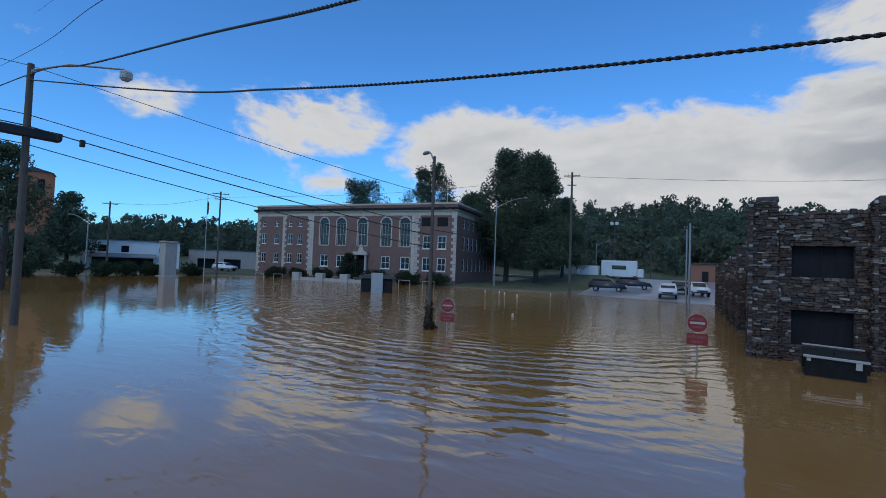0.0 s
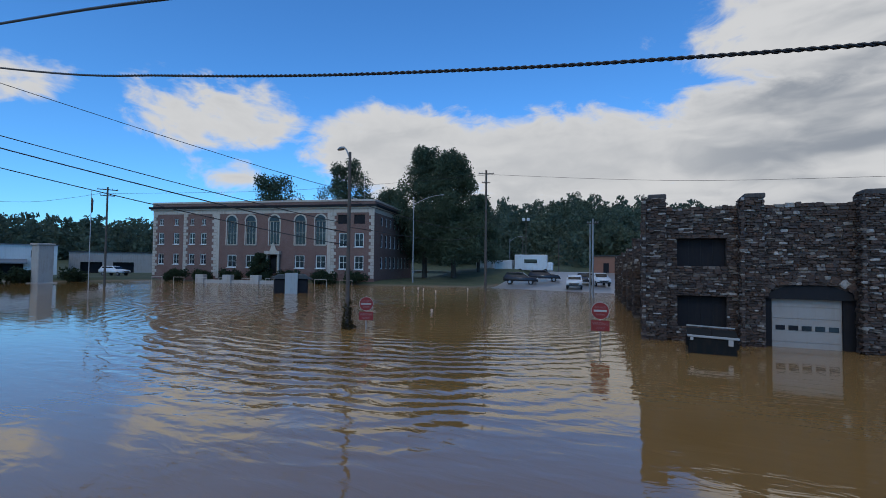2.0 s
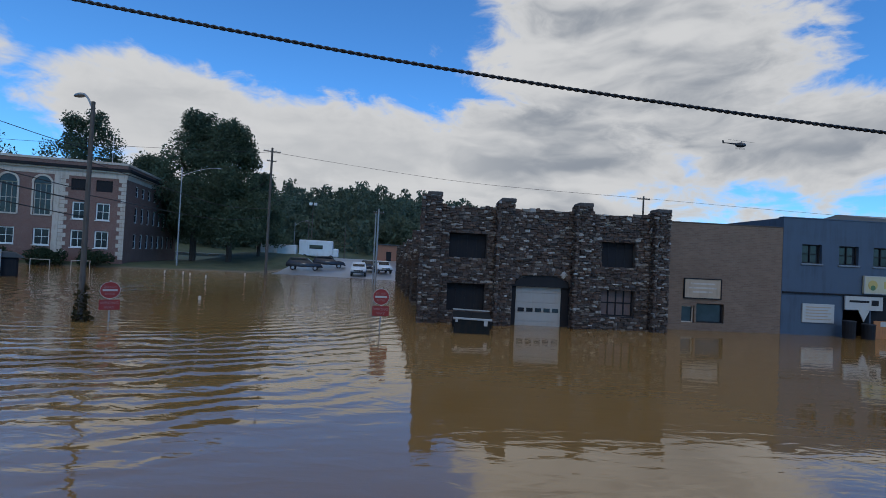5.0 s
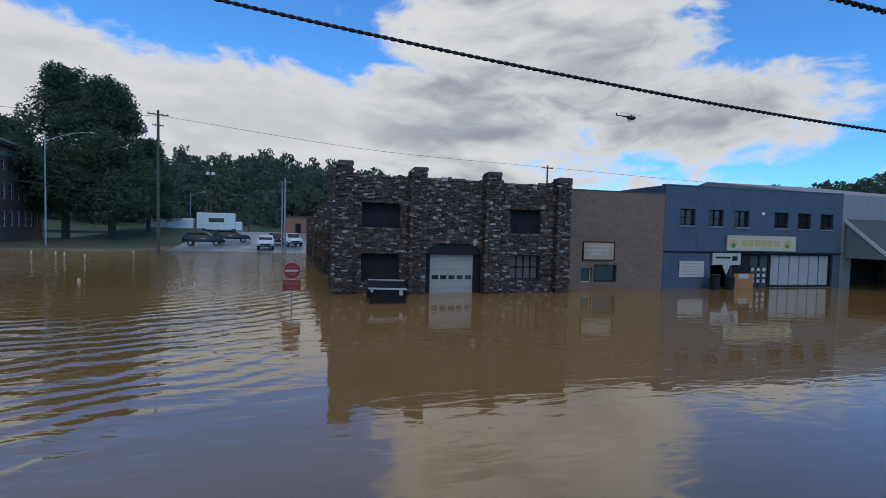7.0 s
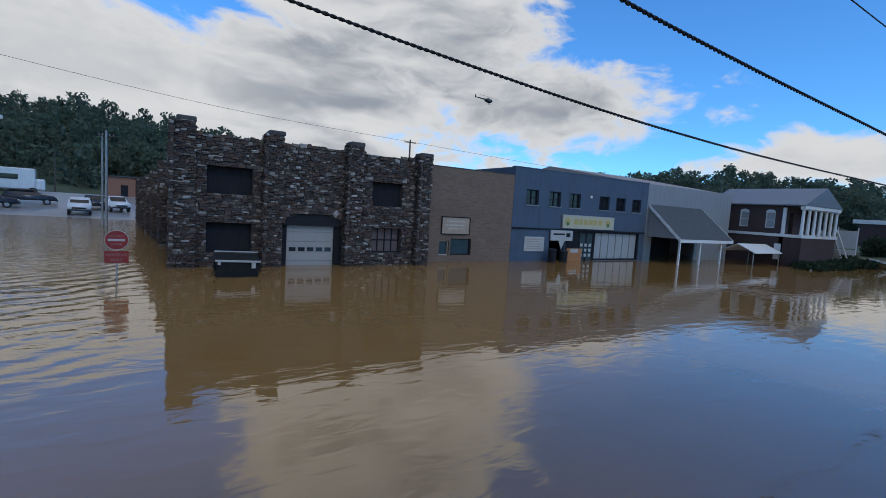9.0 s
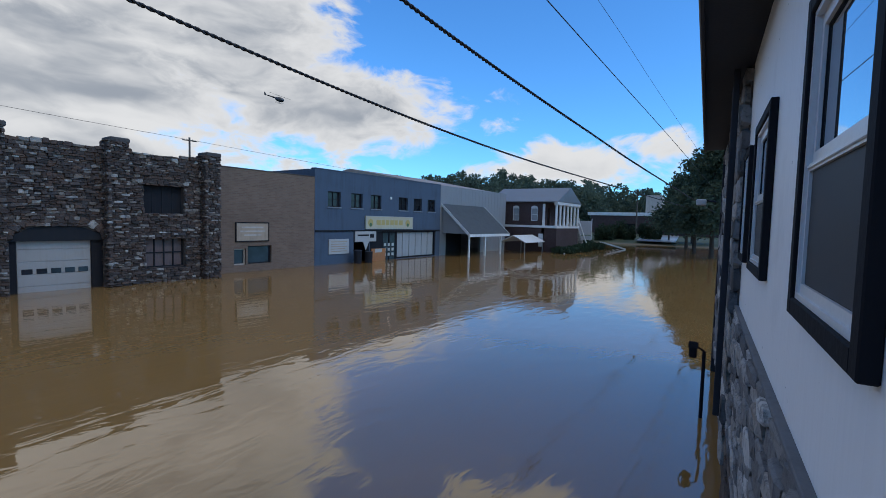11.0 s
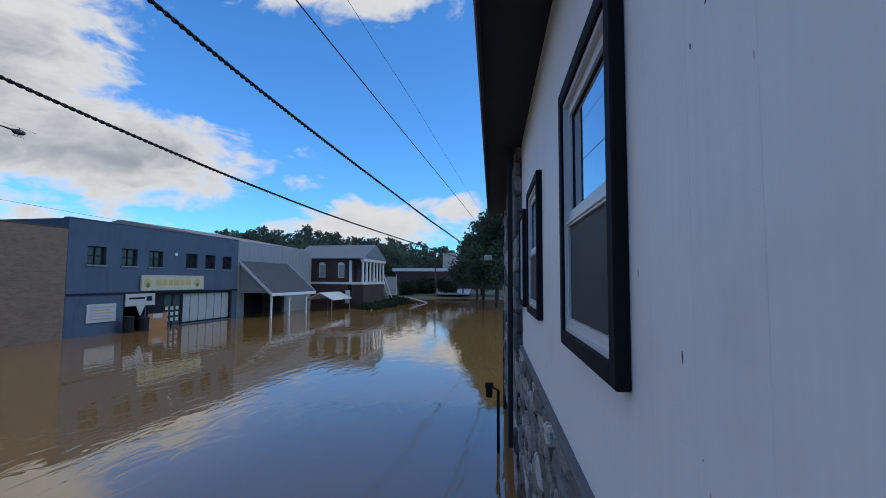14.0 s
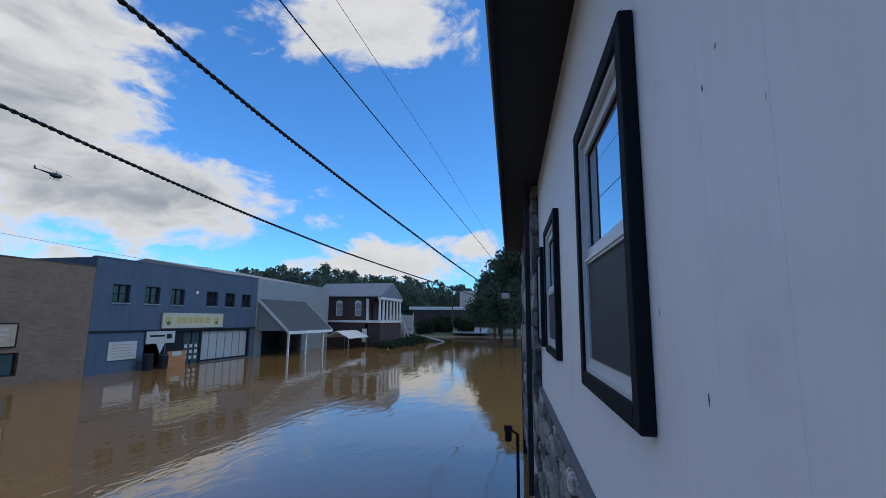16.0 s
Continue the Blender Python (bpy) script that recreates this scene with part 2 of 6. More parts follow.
M["car_white"] = painted("white_car_paint", (0.68, 0.69, 0.70), (0.4, 0.36, 0.3), 0.3, 0.25)
M["car_dark"] = painted("dark_car_paint", (0.025, 0.028, 0.036), (0.08, 0.07, 0.06), 0.3, 0.25)
M["orange_clay"] = painted("rust_red_building", (0.30, 0.13, 0.08), (0.2, 0.1, 0.06), 0.4, 0.8)
# the sunlight on the church tower is put into this brick colour
M["tower_brick"] = painted("sunlit_orange_brick", (0.42, 0.15, 0.07), (0.2, 0.08, 0.05), 0.5, 0.8)
M["concrete"] = painted("concrete", (0.42, 0.38, 0.34), (0.25, 0.21, 0.18), 0.5, 0.85, 0.8)
M["mast"] = painted("pale_mast", (0.5, 0.5, 0.5), (0.3, 0.3, 0.3), 0.3)
M["bark"] = painted("bark", (0.06, 0.048, 0.038), (0.03, 0.025, 0.02), 0.6, 0.95, 2.0)


def leaf_mat(name, a, b, c):
    def build(n, co):
        r = n.n("ShaderNodeNewGeometry").outputs["Random Per Island"]
        col = n.ramp(r, [(0.0, a), (0.55, b), (1.0, c)])
        geo = n.n("ShaderNodeNewGeometry").outputs["Position"]
        col = n.mix(n.math("MULTIPLY", n.smooth(n.noise(geo, 0.12, 3, 0.5), 0.4, 0.7), 0.5), col, tuple(x * 1.5 for x in b))
        col = n.mix(n.math("MULTIPLY", n.smooth(n.noise(geo, 0.035, 2, 0.5), 0.45, 0.7), 0.45), col, (b[0] * 1.35, b[1] * 1.05, b[2] * 0.8))
        return col, None
    m = material(name, build, 0.85, spec=0.15)
    n = m.node_tree
    bsdf, o = n.nodes["Principled BSDF"], n.nodes["Material Output"]
    thin, both = n.nodes.new("ShaderNodeBsdfTranslucent"), n.nodes.new("ShaderNodeMixShader")
    n.links.new(bsdf.inputs["Base Color"].links[0].from_socket, thin.inputs["Color"])
    both.inputs[0].default_value = 0.42
    n.links.new(bsdf.outputs[0], both.inputs[1])
    n.links.new(thin.outputs[0], both.inputs[2])
    n.links.new(both.outputs[0], o.inputs[0])
    return m


# greens lifted to paint in haze; the copy for the hills is paler still
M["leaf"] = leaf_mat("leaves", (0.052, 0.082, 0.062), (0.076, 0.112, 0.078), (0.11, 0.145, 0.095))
M["hazed_leaf"] = leaf_mat("hazed_hill_leaves", (0.07, 0.10, 0.08), (0.095, 0.13, 0.095), (0.125, 0.155, 0.105))
M["hedge"] = leaf_mat("hedge_leaves", (0.022, 0.036, 0.022), (0.034, 0.054, 0.03), (0.055, 0.075, 0.04))
M["vine"] = leaf_mat("vine_leaves", (0.03, 0.028, 0.015), (0.05, 0.042, 0.02), (0.08, 0.06, 0.03))


def glass_mat(name, tint, rough=0.03):
    """Dark window glass as seen from the daylight side: a glossy, mirror-like pane."""
    def build(n, co):
        return n.mix(n.smooth(n.noise(co, 1.5, 3, 0.5), 0.3, 0.7), tint, tuple(x * 2 for x in tint)), n.noise(co, 2.0, 2, 0.5), 0.03, 0.01
    return material(name, build, rough, 0.0, 0.35)


M["glass"] = glass_mat("window_glass", (0.012, 0.014, 0.018), 0.12)
M["car_glass"] = glass_mat("car_glass", (0.01, 0.012, 0.014))
M["curtain"] = painted("pale_curtain", (0.34, 0.345, 0.34), (0.25, 0.22, 0.2), 0.4)
M["old_curtain"] = painted("faded_curtain", (0.13, 0.085, 0.075), (0.05, 0.04, 0.04), 0.6, 0.6, 3.0)


def mirror_pane(n, co):
    return (0.55, 0.6, 0.66), n.noise(co, 1.2, 2, 0.5), 0.015, 0.01


M["mirror_glass"] = material("coated_glass", mirror_pane, 0.015, 0.9)
M["screen"] = painted("insect_screen", (0.035, 0.037, 0.042), (0.06, 0.06, 0.06), 0.3, 0.6, 2.0, grain=300)


def siding(n, co):
    """White panel siding with faint vertical grain, scuffs and a few dark flecks."""
    grain = n.noise(n.mapping(co, (14, 14, 0.7)), 2.0, 5, 0.6)
    blot = n.noise(co, 1.6, 5, 0.6)
    emboss = n.noise(n.mapping(co, (9, 9, 26)), 2.2, 5, 0.65)
    c = n.mix(n.smooth(grain, 0.3, 0.75), (0.90, 0.90, 0.895), (0.865, 0.865, 0.86))
    c = n.mix(n.math("MULTIPLY", n.smooth(blot, 0.52, 0.75), 0.35), c, (0.6, 0.6, 0.6))
    flecks = n.math("GREATER_THAN", n.noise(n.mapping(co, (1.7, 1.7, 0.8), loc=(0.3, 0, 0.2)), 26.0, 1.0, 0.3), 0.775)
    gate = n.smooth(n.noise(co, 2.6, 2, 0.5), 0.46, 0.58)
    c = n.mix(n.math("MULTIPLY", flecks, gate), c, (0.05, 0.05, 0.055))
    patch = n.smooth(n.noise(co, 2.2, 3, 0.5), 0.5, 0.68)
    return c, n.math("ADD", n.math("MULTIPLY", emboss, patch), n.math("MULTIPLY", grain, 0.14)), 0.4, 0.006


M["siding"] = material("white_panel_siding", siding, 0.55)


def water_build(n, co):
    """Muddy flood water: silt colour under a glossy face, rippled in the open, calm along the buildings."""
    s = n.n("ShaderNodeSeparateXYZ")
    n.put(s.inputs[0], co)
    x, y = s.outputs[0], s.outputs[1]
    silt = n.noise(co, 0.05, 4, 0.55)
    c = n.mix(n.smooth(silt, 0.35, 0.65), (0.255, 0.137, 0.042), (0.30, 0.168, 0.058))
    # rings that spread from a place by the far sign
    rings = n.n("ShaderNodeTexWave")
    rings.wave_type, rings.rings_direction = "RINGS", "Z"
    n.put(rings.inputs["Vector"], n.mapping(co, loc=(14.0, -34.0, 0)))
    rings.inputs["Scale"].default_value = 0.33
    rings.inputs["Distortion"].default_value = 7.0
    rings.inputs["Detail"].default_value = 3.0
    rings.inputs["Detail Scale"].default_value = 1.3
    chop = n.noise(n.mapping(co, (0.6, 1.6, 1)), 1.5, 3, 0.5, 0.6)
    swell = n.noise(n.mapping(co, (0.5, 1.0, 1)), 0.35, 2, 0.5)
    fine = n.noise(co, 5.0, 2, 0.5)
    # the wind keeps to the open middle; it is calm by the buildings and along the near west side
    lee = n.smooth(n.math("ADD", y, n.math("MULTIPLY", x, 0.62)), -4.0, 5.0)
    open_water = n.math("MULTIPLY", n.math("MULTIPLY", n.smooth(x, 0.5, -5.0), n.smooth(y, 4.0, 14.0)), lee)
    wide = n.smooth(n.noise(co, 0.07, 2, 0.5), 0.4, 0.6)
    gust = n.math("MULTIPLY", n.math("MULTIPLY", n.smooth(x, -0.5, -4.0), n.smooth(x, -24.0, -15.0)), n.smooth(y, 17.0, 26.0))
    rough_zone = n.math("MULTIPLY", open_water, n.math("ADD", 0.35, n.math("MULTIPLY", wide, 0.65)))
    rough_zone = n.math("MULTIPLY", rough_zone, n.math("SUBTRACT", 1.0, n.math("MULTIPLY", gust, 0.8)))
    h = n.math("ADD", n.math("MULTIPLY", rings.outputs["Fac"], n.math("MULTIPLY", rough_zone, 0.15)),
               n.math("ADD", n.math("MULTIPLY", chop, n.math("ADD", 0.030, n.math("MULTIPLY", rough_zone, 0.10))),
                      n.math("ADD", n.math("MULTIPLY", swell, 0.03), n.math("MULTIPLY", fine, n.math("MULTIPLY", rough_zone, 0.006)))))
    ripple = n.noise(n.mapping(co, (1.0, 2.2, 1)), 2.6, 2, 0.5, 0.5)
    h = n.math("ADD", h, n.math("MULTIPLY", ripple, n.math("MULTIPLY", gust, 0.06)))
    return c, h, 1.0, 0.32


M["water"] = material("muddy_flood_water", water_build, 0.012, 0.0, 1.0)
M["water"].node_tree.nodes["Principled BSDF"].inputs["IOR"].default_value = 1.62


def ground_build(n, co):
    s = n.n("ShaderNodeSeparateXYZ")
    n.put(s.inputs[0], co)
    g = n.noise(co, 0.35, 6, 0.65)
    fine = n.noise(co, 3.0, 5, 0.65)
    grass = n.mix(n.smooth(g, 0.3, 0.7), (0.035, 0.052, 0.022), (0.075, 0.085, 0.04))
    mud = n.mix(fine, (0.13, 0.10, 0.07), (0.2, 0.16, 0.11))
    c = n.mix(n.smooth(n.math("ADD", s.outputs[2], n.math("MULTIPLY", g, 0.4)), 0.15, 0.5), mud, grass)
    c = n.mix(n.smooth(s.outputs[2], 3.2, 6.0), c, n.mix(fine, (0.035, 0.05, 0.03), (0.06, 0.075, 0.045)))
    return c, fine, 0.5, 0.05


M["ground"] = material("ground", ground_build, 0.9)
M["asphalt"] = painted("wet_asphalt", (0.25, 0.245, 0.24), (0.34, 0.31, 0.27), 0.6, 0.28, 0.3, spec=0.8)
M["asphalt_line"] = painted("pale_kerb", (0.42, 0.41, 0.39), (0.25, 0.23, 0.2), 0.4, 0.8)


# ---- mesh helpers ----
RNG = random.Random(7)
NPR = np.random.RandomState(11)


def mesh_of(name, bm, mat, smooth=False):
    me = bpy.data.meshes.new(name)
    bm.to_mesh(me)
    bm.free()
    me.materials.append(mat)
    if smooth:
        me.polygons.foreach_set("use_smooth", [True] * len(me.polygons))
    return me


def part(name, bm, mat, parent=None, label="", smooth=False):
    ob = new(name, mesh_of(name, bm, mat, smooth))
    ob.parent = parent
    if label:
        tagged(ob, label)
    return ob


def thing(name, label, category, m=None, group="", kind=""):
    ob = new(name)
    ob.empty_display_size = 0.2
    if m is not None:
        ob.matrix_basis = m
    return tagged(ob, label, category, group, kind)


def bx(bm, lo, hi, bevel=0.0):
    """A box from corner to corner, its edges eased by bevel."""
    x0, y0, z0 = lo
    x1, y1, z1 = hi
    v = [bm.verts.new(p) for p in ((x0, y0, z0), (x1, y0, z0), (x1, y1, z0), (x0, y1, z0), (x0, y0, z1), (x1, y0, z1), (x1, y1, z1), (x0, y1, z1))]
    f = [bm.faces.new([v[i] for i in q]) for q in ((3, 2, 1, 0), (4, 5, 6, 7), (0, 1, 5, 4), (1, 2, 6, 5), (2, 3, 7, 6), (3, 0, 4, 7))]
    if bevel:
        edges = list({e for q in f for e in q.edges})
        bmesh.ops.bevel(bm, geom=edges, offset=bevel, segments=1, affect="EDGES", profile=0.5)
    return bm


def box(lo, hi, bevel=0.0):
    return bx(bmesh.new(), lo, hi, bevel)


def cy(bm, p, q, r0, r1=None, n=10):
    """A tapered round bar from p to q."""
    p, q = Vector(p), Vector(q)
    r1 = r0 if r1 is None else r1
    w = (q - p).normalized()
    u = w.orthogonal().normalized()
    v = w.cross(u)
    rings = []
    for c, r in ((p, r0), (q, r1)):
        rings.append([bm.verts.new(c + r * (math.cos(2 * math.pi * i / n) * u + math.sin(2 * math.pi * i / n) * v)) for i in range(n)])
    for i in range(n):
        j = (i + 1) % n
        bm.faces.new((rings[0][i], rings[0][j], rings[1][j], rings[1][i]))
    bm.faces.new(rings[0][::-1])
    bm.faces.new(rings[1])
    return bm


def rod(p, q, r0, r1=None, n=10):
    return cy(bmesh.new(), p, q, r0, r1, n)


def tube(bm, pts, r, n=6):
    """A round tube along points."""
    pts = [Vector(p) for p in pts]
    rings = []
    for i, p in enumerate(pts):
        w = (pts[min(i + 1, len(pts) - 1)] - pts[max(i - 1, 0)]).normalized()
        u = w.cross(Vector((0, 0, 1)))
        u = u.normalized() if u.length > 1e-4 else Vector((1, 0, 0))
        v = w.cross(u)
        rings.append([bm.verts.new(p + r * (math.cos(2 * math.pi * k / n) * u + math.sin(2 * math.pi * k / n) * v)) for k in range(n)])
    for a, b in zip(rings, rings[1:]):
        for k in range(n):
            bm.faces.new((a[k], a[(k + 1) % n], b[(k + 1) % n], b[k]))
    bm.faces.new(rings[0][::-1])
    bm.faces.new(rings[-1])
    return bm


def prism(bm, outline, axis, lo, hi):
    """An outline in two axes, pushed along the third (0 x, 1 y, 2 z) from lo to hi."""
    def place(a, b, c):
        return {0: (c, a, b), 1: (a, c, b), 2: (a, b, c)}[axis]
    r0 = [bm.verts.new(place(a, b, lo)) for a, b in outline]
    r1 = [bm.verts.new(place(a, b, hi)) for a, b in outline]
    bm.faces.new(r0[::-1])
    bm.faces.new(r1)
    for i in range(len(outline)):
        j = (i + 1) % len(outline)
        bm.faces.new((r0[i], r0[j], r1[j], r1[i]))
    bmesh.ops.recalc_face_normals(bm, faces=bm.faces)
    return bm


def panel(x0, x1, z0, z1, y0, y1, holes=()):
    """A wall along x, from y0 to y1 thick, with rectangular holes (x0, x1, z0, z1) that go through it."""
    xs = sorted({x0, x1, *[v for h in holes for v in h[:2]]})
    zs = sorted({z0, z1, *[v for h in holes for v in h[2:]]})
    xs = [v for v in xs if x0 <= v <= x1]
    zs = [v for v in zs if z0 <= v <= z1]
    bm = bmesh.new()
    vs = {}

    def V(i, j, k):
        if (i, j, k) not in vs:
            vs[i, j, k] = bm.verts.new((xs[i], (y0, y1)[k], zs[j]))
        return vs[i, j, k]

    def solid(i, j):
        if not (0 <= i < len(xs) - 1 and 0 <= j < len(zs) - 1):
            return False
        cx, cz = (xs[i] + xs[i + 1]) / 2, (zs[j] + zs[j + 1]) / 2
        return not any(h[0] < cx < h[1] and h[2] < cz < h[3] for h in holes)
    for i in range(len(xs) - 1):
        for j in range(len(zs) - 1):
            if not solid(i, j):
                continue
            bm.faces.new((V(i, j, 0), V(i + 1, j, 0), V(i + 1, j + 1, 0), V(i, j + 1, 0)))
            bm.faces.new((V(i, j, 1), V(i, j + 1, 1), V(i + 1, j + 1, 1), V(i + 1, j, 1)))
            for di, dj, a, b in ((-1, 0, (i, j), (i, j + 1)), (1, 0, (i + 1, j + 1), (i + 1, j)), (0, -1, (i + 1, j), (i, j)), (0, 1, (i, j + 1), (i + 1, j + 1))):
                if not solid(i + di, j + dj):
                    bm.faces.new((V(*a, 0), V(*b, 0), V(*b, 1), V(*a, 1)))
    bmesh.ops.recalc_face_normals(bm, faces=bm.faces)
    return bm


def quads_mesh(name, verts, faces, mat):
    me = bpy.data.meshes.new(name)
    me.from_pydata(verts, [], faces)
    me.materials.append(mat)
    return me


# ---- leaves and trees ----
def leaf_cloud(lumps, count, size, rng):
    """Small four-cornered leaves and tufts near the surface of lumps (centre, radii)."""
    w = np.array([l[1][0] * l[1][1] + l[1][0] * l[1][2] for l in lumps], float)
    pick = rng.choice(len(lumps), count, p=w / w.sum())
    c = np.array([l[0] for l in lumps], float)[pick]
    r = np.array([l[1] for l in lumps], float)[pick]
    d = rng.normal(size=(count, 3))
    d /= np.linalg.norm(d, axis=1)[:, None]
    p = c + d * r * (rng.uniform(0.45, 1.08, (count, 1)))
    a = rng.normal(size=(count, 3))
    a /= np.linalg.norm(a, axis=1)[:, None]
    b = np.cross(a, d + rng.normal(size=(count, 3)) * 0.7)
    b /= np.linalg.norm(b, axis=1)[:, None] + 1e-9
    s = size * rng.uniform(0.5, 1.3, (count, 1))
    v = np.stack([p - a * s, p - b * s * 0.6, p + a * s, p + b * s * 0.6], 1).reshape(-1, 3)
    return v


def leaf_object(name, v, mat, parent=None):
    n = len(v) // 4
    me = quads_mesh(name, v.tolist(), np.arange(n * 4).reshape(-1, 4).tolist(), mat)
    ob = new(name, me)
    ob.parent = parent
    return ob


def crown_lumps(h0, h1, rad, n, rng, point=0.5):
    """Uneven lumps between two heights, narrower to the top."""
    out = []
    for i in range(n):
        f = rng.uniform(0, 1)
        z = h0 + (h1 - h0) * f
        wide = rad * (1 - f ** 1.6 * point) * (0.55 + 0.45 * math.sin(math.pi * min(1, f + 0.25)))
        ang, rr = rng.uniform(0, 2 * math.pi), wide * math.sqrt(rng.uniform(0, 1)) * 0.75
        q = rng.uniform(0.16, 0.34) * rad * (1 - 0.38 * f)
        out.append(((rr * math.cos(ang), rr * math.sin(ang), min(z, h1 - q * 0.8)), (q, q, q * rng.uniform(0.7, 1.1))))
    return out


def tree(x, y, z, h, rad, label, seed, leaves=6000, size=0.34, bare=0.22, point=0.5, mat="leaf"):
    rng = np.random.RandomState(seed)
    t = thing("tree", label, "tree", pose(x, y, z), group="trees")
    bm = bmesh.new()
    cy(bm, (0, 0, -1.2), (0.1, 0.05, h * 0.35), h * 0.022, h * 0.016, 10)
    cy(bm, (0.1, 0.05, h * 0.35), (0, 0.1, h * 0.85), h * 0.016, h * 0.004, 8)
    for i in range(11):
        f = rng.uniform(0.2, 0.75)
        a = rng.uniform(0, 6.28)
        L = rad * rng.uniform(0.5, 0.85) * (1 - f * 0.5)
        cy(bm, (0.08, 0.05, h * f), (L * math.cos(a), L * math.sin(a), h * f + L * rng.uniform(0.3, 0.8)), h * 0.007, h * 0.002, 6)
    part("trunk", bm, M["bark"], t)
    lumps = crown_lumps(h * bare, h, rad, 95, rng, point)
    leaf_object("crown", leaf_cloud(lumps, int(leaves * 1.5), size * 0.92, rng), M[mat], t)
    return t


# ---- ground and water ----
def smooth01(v):
    v = np.clip(v, 0, 1)
    return v * v * (3 - 2 * v)


def shore(x):
    return np.interp(x, [-90, -84, -42, -19, -5, 14, 200], [38, 55, 63.5, 66, 60.5, 60, 58])


def height(x, y):
    """Street bed under the water, dry ground past the shores, wooded hills around."""
    north = smooth01((y - shore(x) + 4) / 9.0)
    west = smooth01((-x - 88) / 10.0)
    east = smooth01((x - 82) / 12.0) * smooth01((y + 60) / 30)
    dry = np.maximum(np.maximum(north, west), east)
    h = -0.9 + 1.45 * dry
    lot = smooth01((x + 24) / 2) * smooth01((-2 - x) / 2) * smooth01((y - 52) / 4)
    h -= lot * 1.15
    h += 2.1 * smooth01((y - 76) / 22) * smooth01((x + 44) / 8) * smooth01((12 - x) / 8)
    r = np.hypot(x, y)
    a = np.degrees(np.arctan2(-x, y))
    top = np.interp(a, [-180, -110, -84, -76, -66, -57, -50, -42, -20, -14, -6, 0, 8, 18, 30, 56, 70, 85, 180], [8, 8, 9, 11, 17, 20, 14, 7, 13, 17, 23, 28, 29, 28, 20, 9, 7, 8, 8])
    h += top * smooth01((r - 150) / 150.0)
    h += dry * 0.25 * np.sin(x * 0.11 + 1.3) * np.cos(y * 0.09)
    return h


def ground():
    g = np.concatenate([-np.geomspace(110, 3000, 26)[::-1], np.linspace(-105, 105, 106), np.geomspace(110, 3000, 26)])
    X, Y = np.meshgrid(g, g)
    Z = height(X, Y)
    n = len(g)
    v = np.stack([X, Y, Z], -1).reshape(-1, 3)
    i = np.arange(n * n).reshape(n, n)
    f = np.stack([i[:-1, :-1], i[:-1, 1:], i[1:, 1:], i[1:, :-1]], -1).reshape(-1, 4)
    me = quads_mesh("ground", v.tolist(), f.tolist(), M["ground"])
    me.polygons.foreach_set("use_smooth", [True] * len(me.polygons))
    tagged(new("ground", me), "muddy grassy ground with wooded slopes behind the town", "ground", kind="structure")
    bm = bmesh.new()
    bmesh.ops.create_grid(bm, x_segments=4, y_segments=4, size=135)
    w = part("water", bm, M["water"], None, "brown muddy flood water covering the whole street")
    tagged(w, category="flood water", kind="structure")


ground()


def hill_forest():
    """Woods on the slopes: many trees in one piece."""
    rng = np.random.RandomState(5)
    kinds = []
    for k in range(9):
        kinds.append(leaf_cloud(crown_lumps(0.0, 10, 5.6, 26, rng, rng.uniform(0.1, 0.5)), 330, 0.58, rng))
    verts = []
    n = 0
    for i in range(14000):
        a = rng.uniform(-98, 88)
        r = 165 + 165 * rng.uniform(0, 1)
        x, y = -r * math.sin(math.radians(a)), r * math.cos(math.radians(a))
        z = float(height(np.array(x), np.array(y)))
        if z < 3.0 or (abs(a + 79) < 5 and r < 240):
            continue
        s = rng.uniform(0.55, 1.5)
        t = rng.uniform(0, 6.28)
        v = kinds[rng.randint(9)]
        c, q = math.cos(t) * s, math.sin(t) * s
        verts.append(np.stack([v[:, 0] * c - v[:, 1] * q + x, v[:, 0] * q + v[:, 1] * c + y, v[:, 2] * s * rng.uniform(0.8, 1.2) + z], 1))
        n += 1
        if n >= 2800:
            break
    ob = leaf_object("forest", np.concatenate(verts), M["hazed_leaf"])
    tagged(ob, "dense dark green woods covering the hills", "forest", kind="stuff")


hill_forest()


# ---- field stones ----
def stone_shapes(count, seed):
    """Rough stones, about one metre in each axis, to be scaled; the back is flat."""
    rng = np.random.RandomState(seed)
    out = []
    for k in range(count):
        bm = box((-0.5, -0.5, -0.5), (0.5, 0.5, 0.5), 0.14)
        for v in bm.verts:
            v.co += Vector(rng.uniform(-0.09, 0.09, 3))
        me = bpy.data.meshes.new("stone")
        bm.to_mesh(me)
        bm.free()
        out.append(me)
    return out


def lay_stones(x0, x1, z0, z1, holes, rng, hmin, hmax, wmin, wmax):
    """Courses of uneven stones: (x, z, width, height, depth)."""
    out = []
    z = z0
    while z < z1 - 0.04:
        h = min(rng.uniform(hmin, hmax), z1 - z)
        x = x0 - rng.uniform(0, wmin)
        while x < x1:
            w = rng.uniform(wmin, wmax)
            a, b = max(x, x0), min(x + w, x1)
            for hx0, hx1, hz0, hz1 in holes:
                if z + h * 0.5 > hz0 and z + h * 0.5 < hz1:
                    if a < hx0 < b:
                        b = hx0
                    if a < hx1 < b:
                        a = hx1
                    if hx0 <= a and b <= hx1:
                        b = a
            if b - a > 0.07:
                split = rng.uniform() < 0.3 and h > hmin * 1.5
                for zz, hh in (((z, h * 0.5), (z + h * 0.5, h * 0.5)) if split else ((z, h),)):
                    out.append(((a + b) / 2, zz + hh / 2, (b - a) - 0.006, hh - 0.004, rng.uniform(0.05, 0.2)))
            x += w
        z += h
    return out


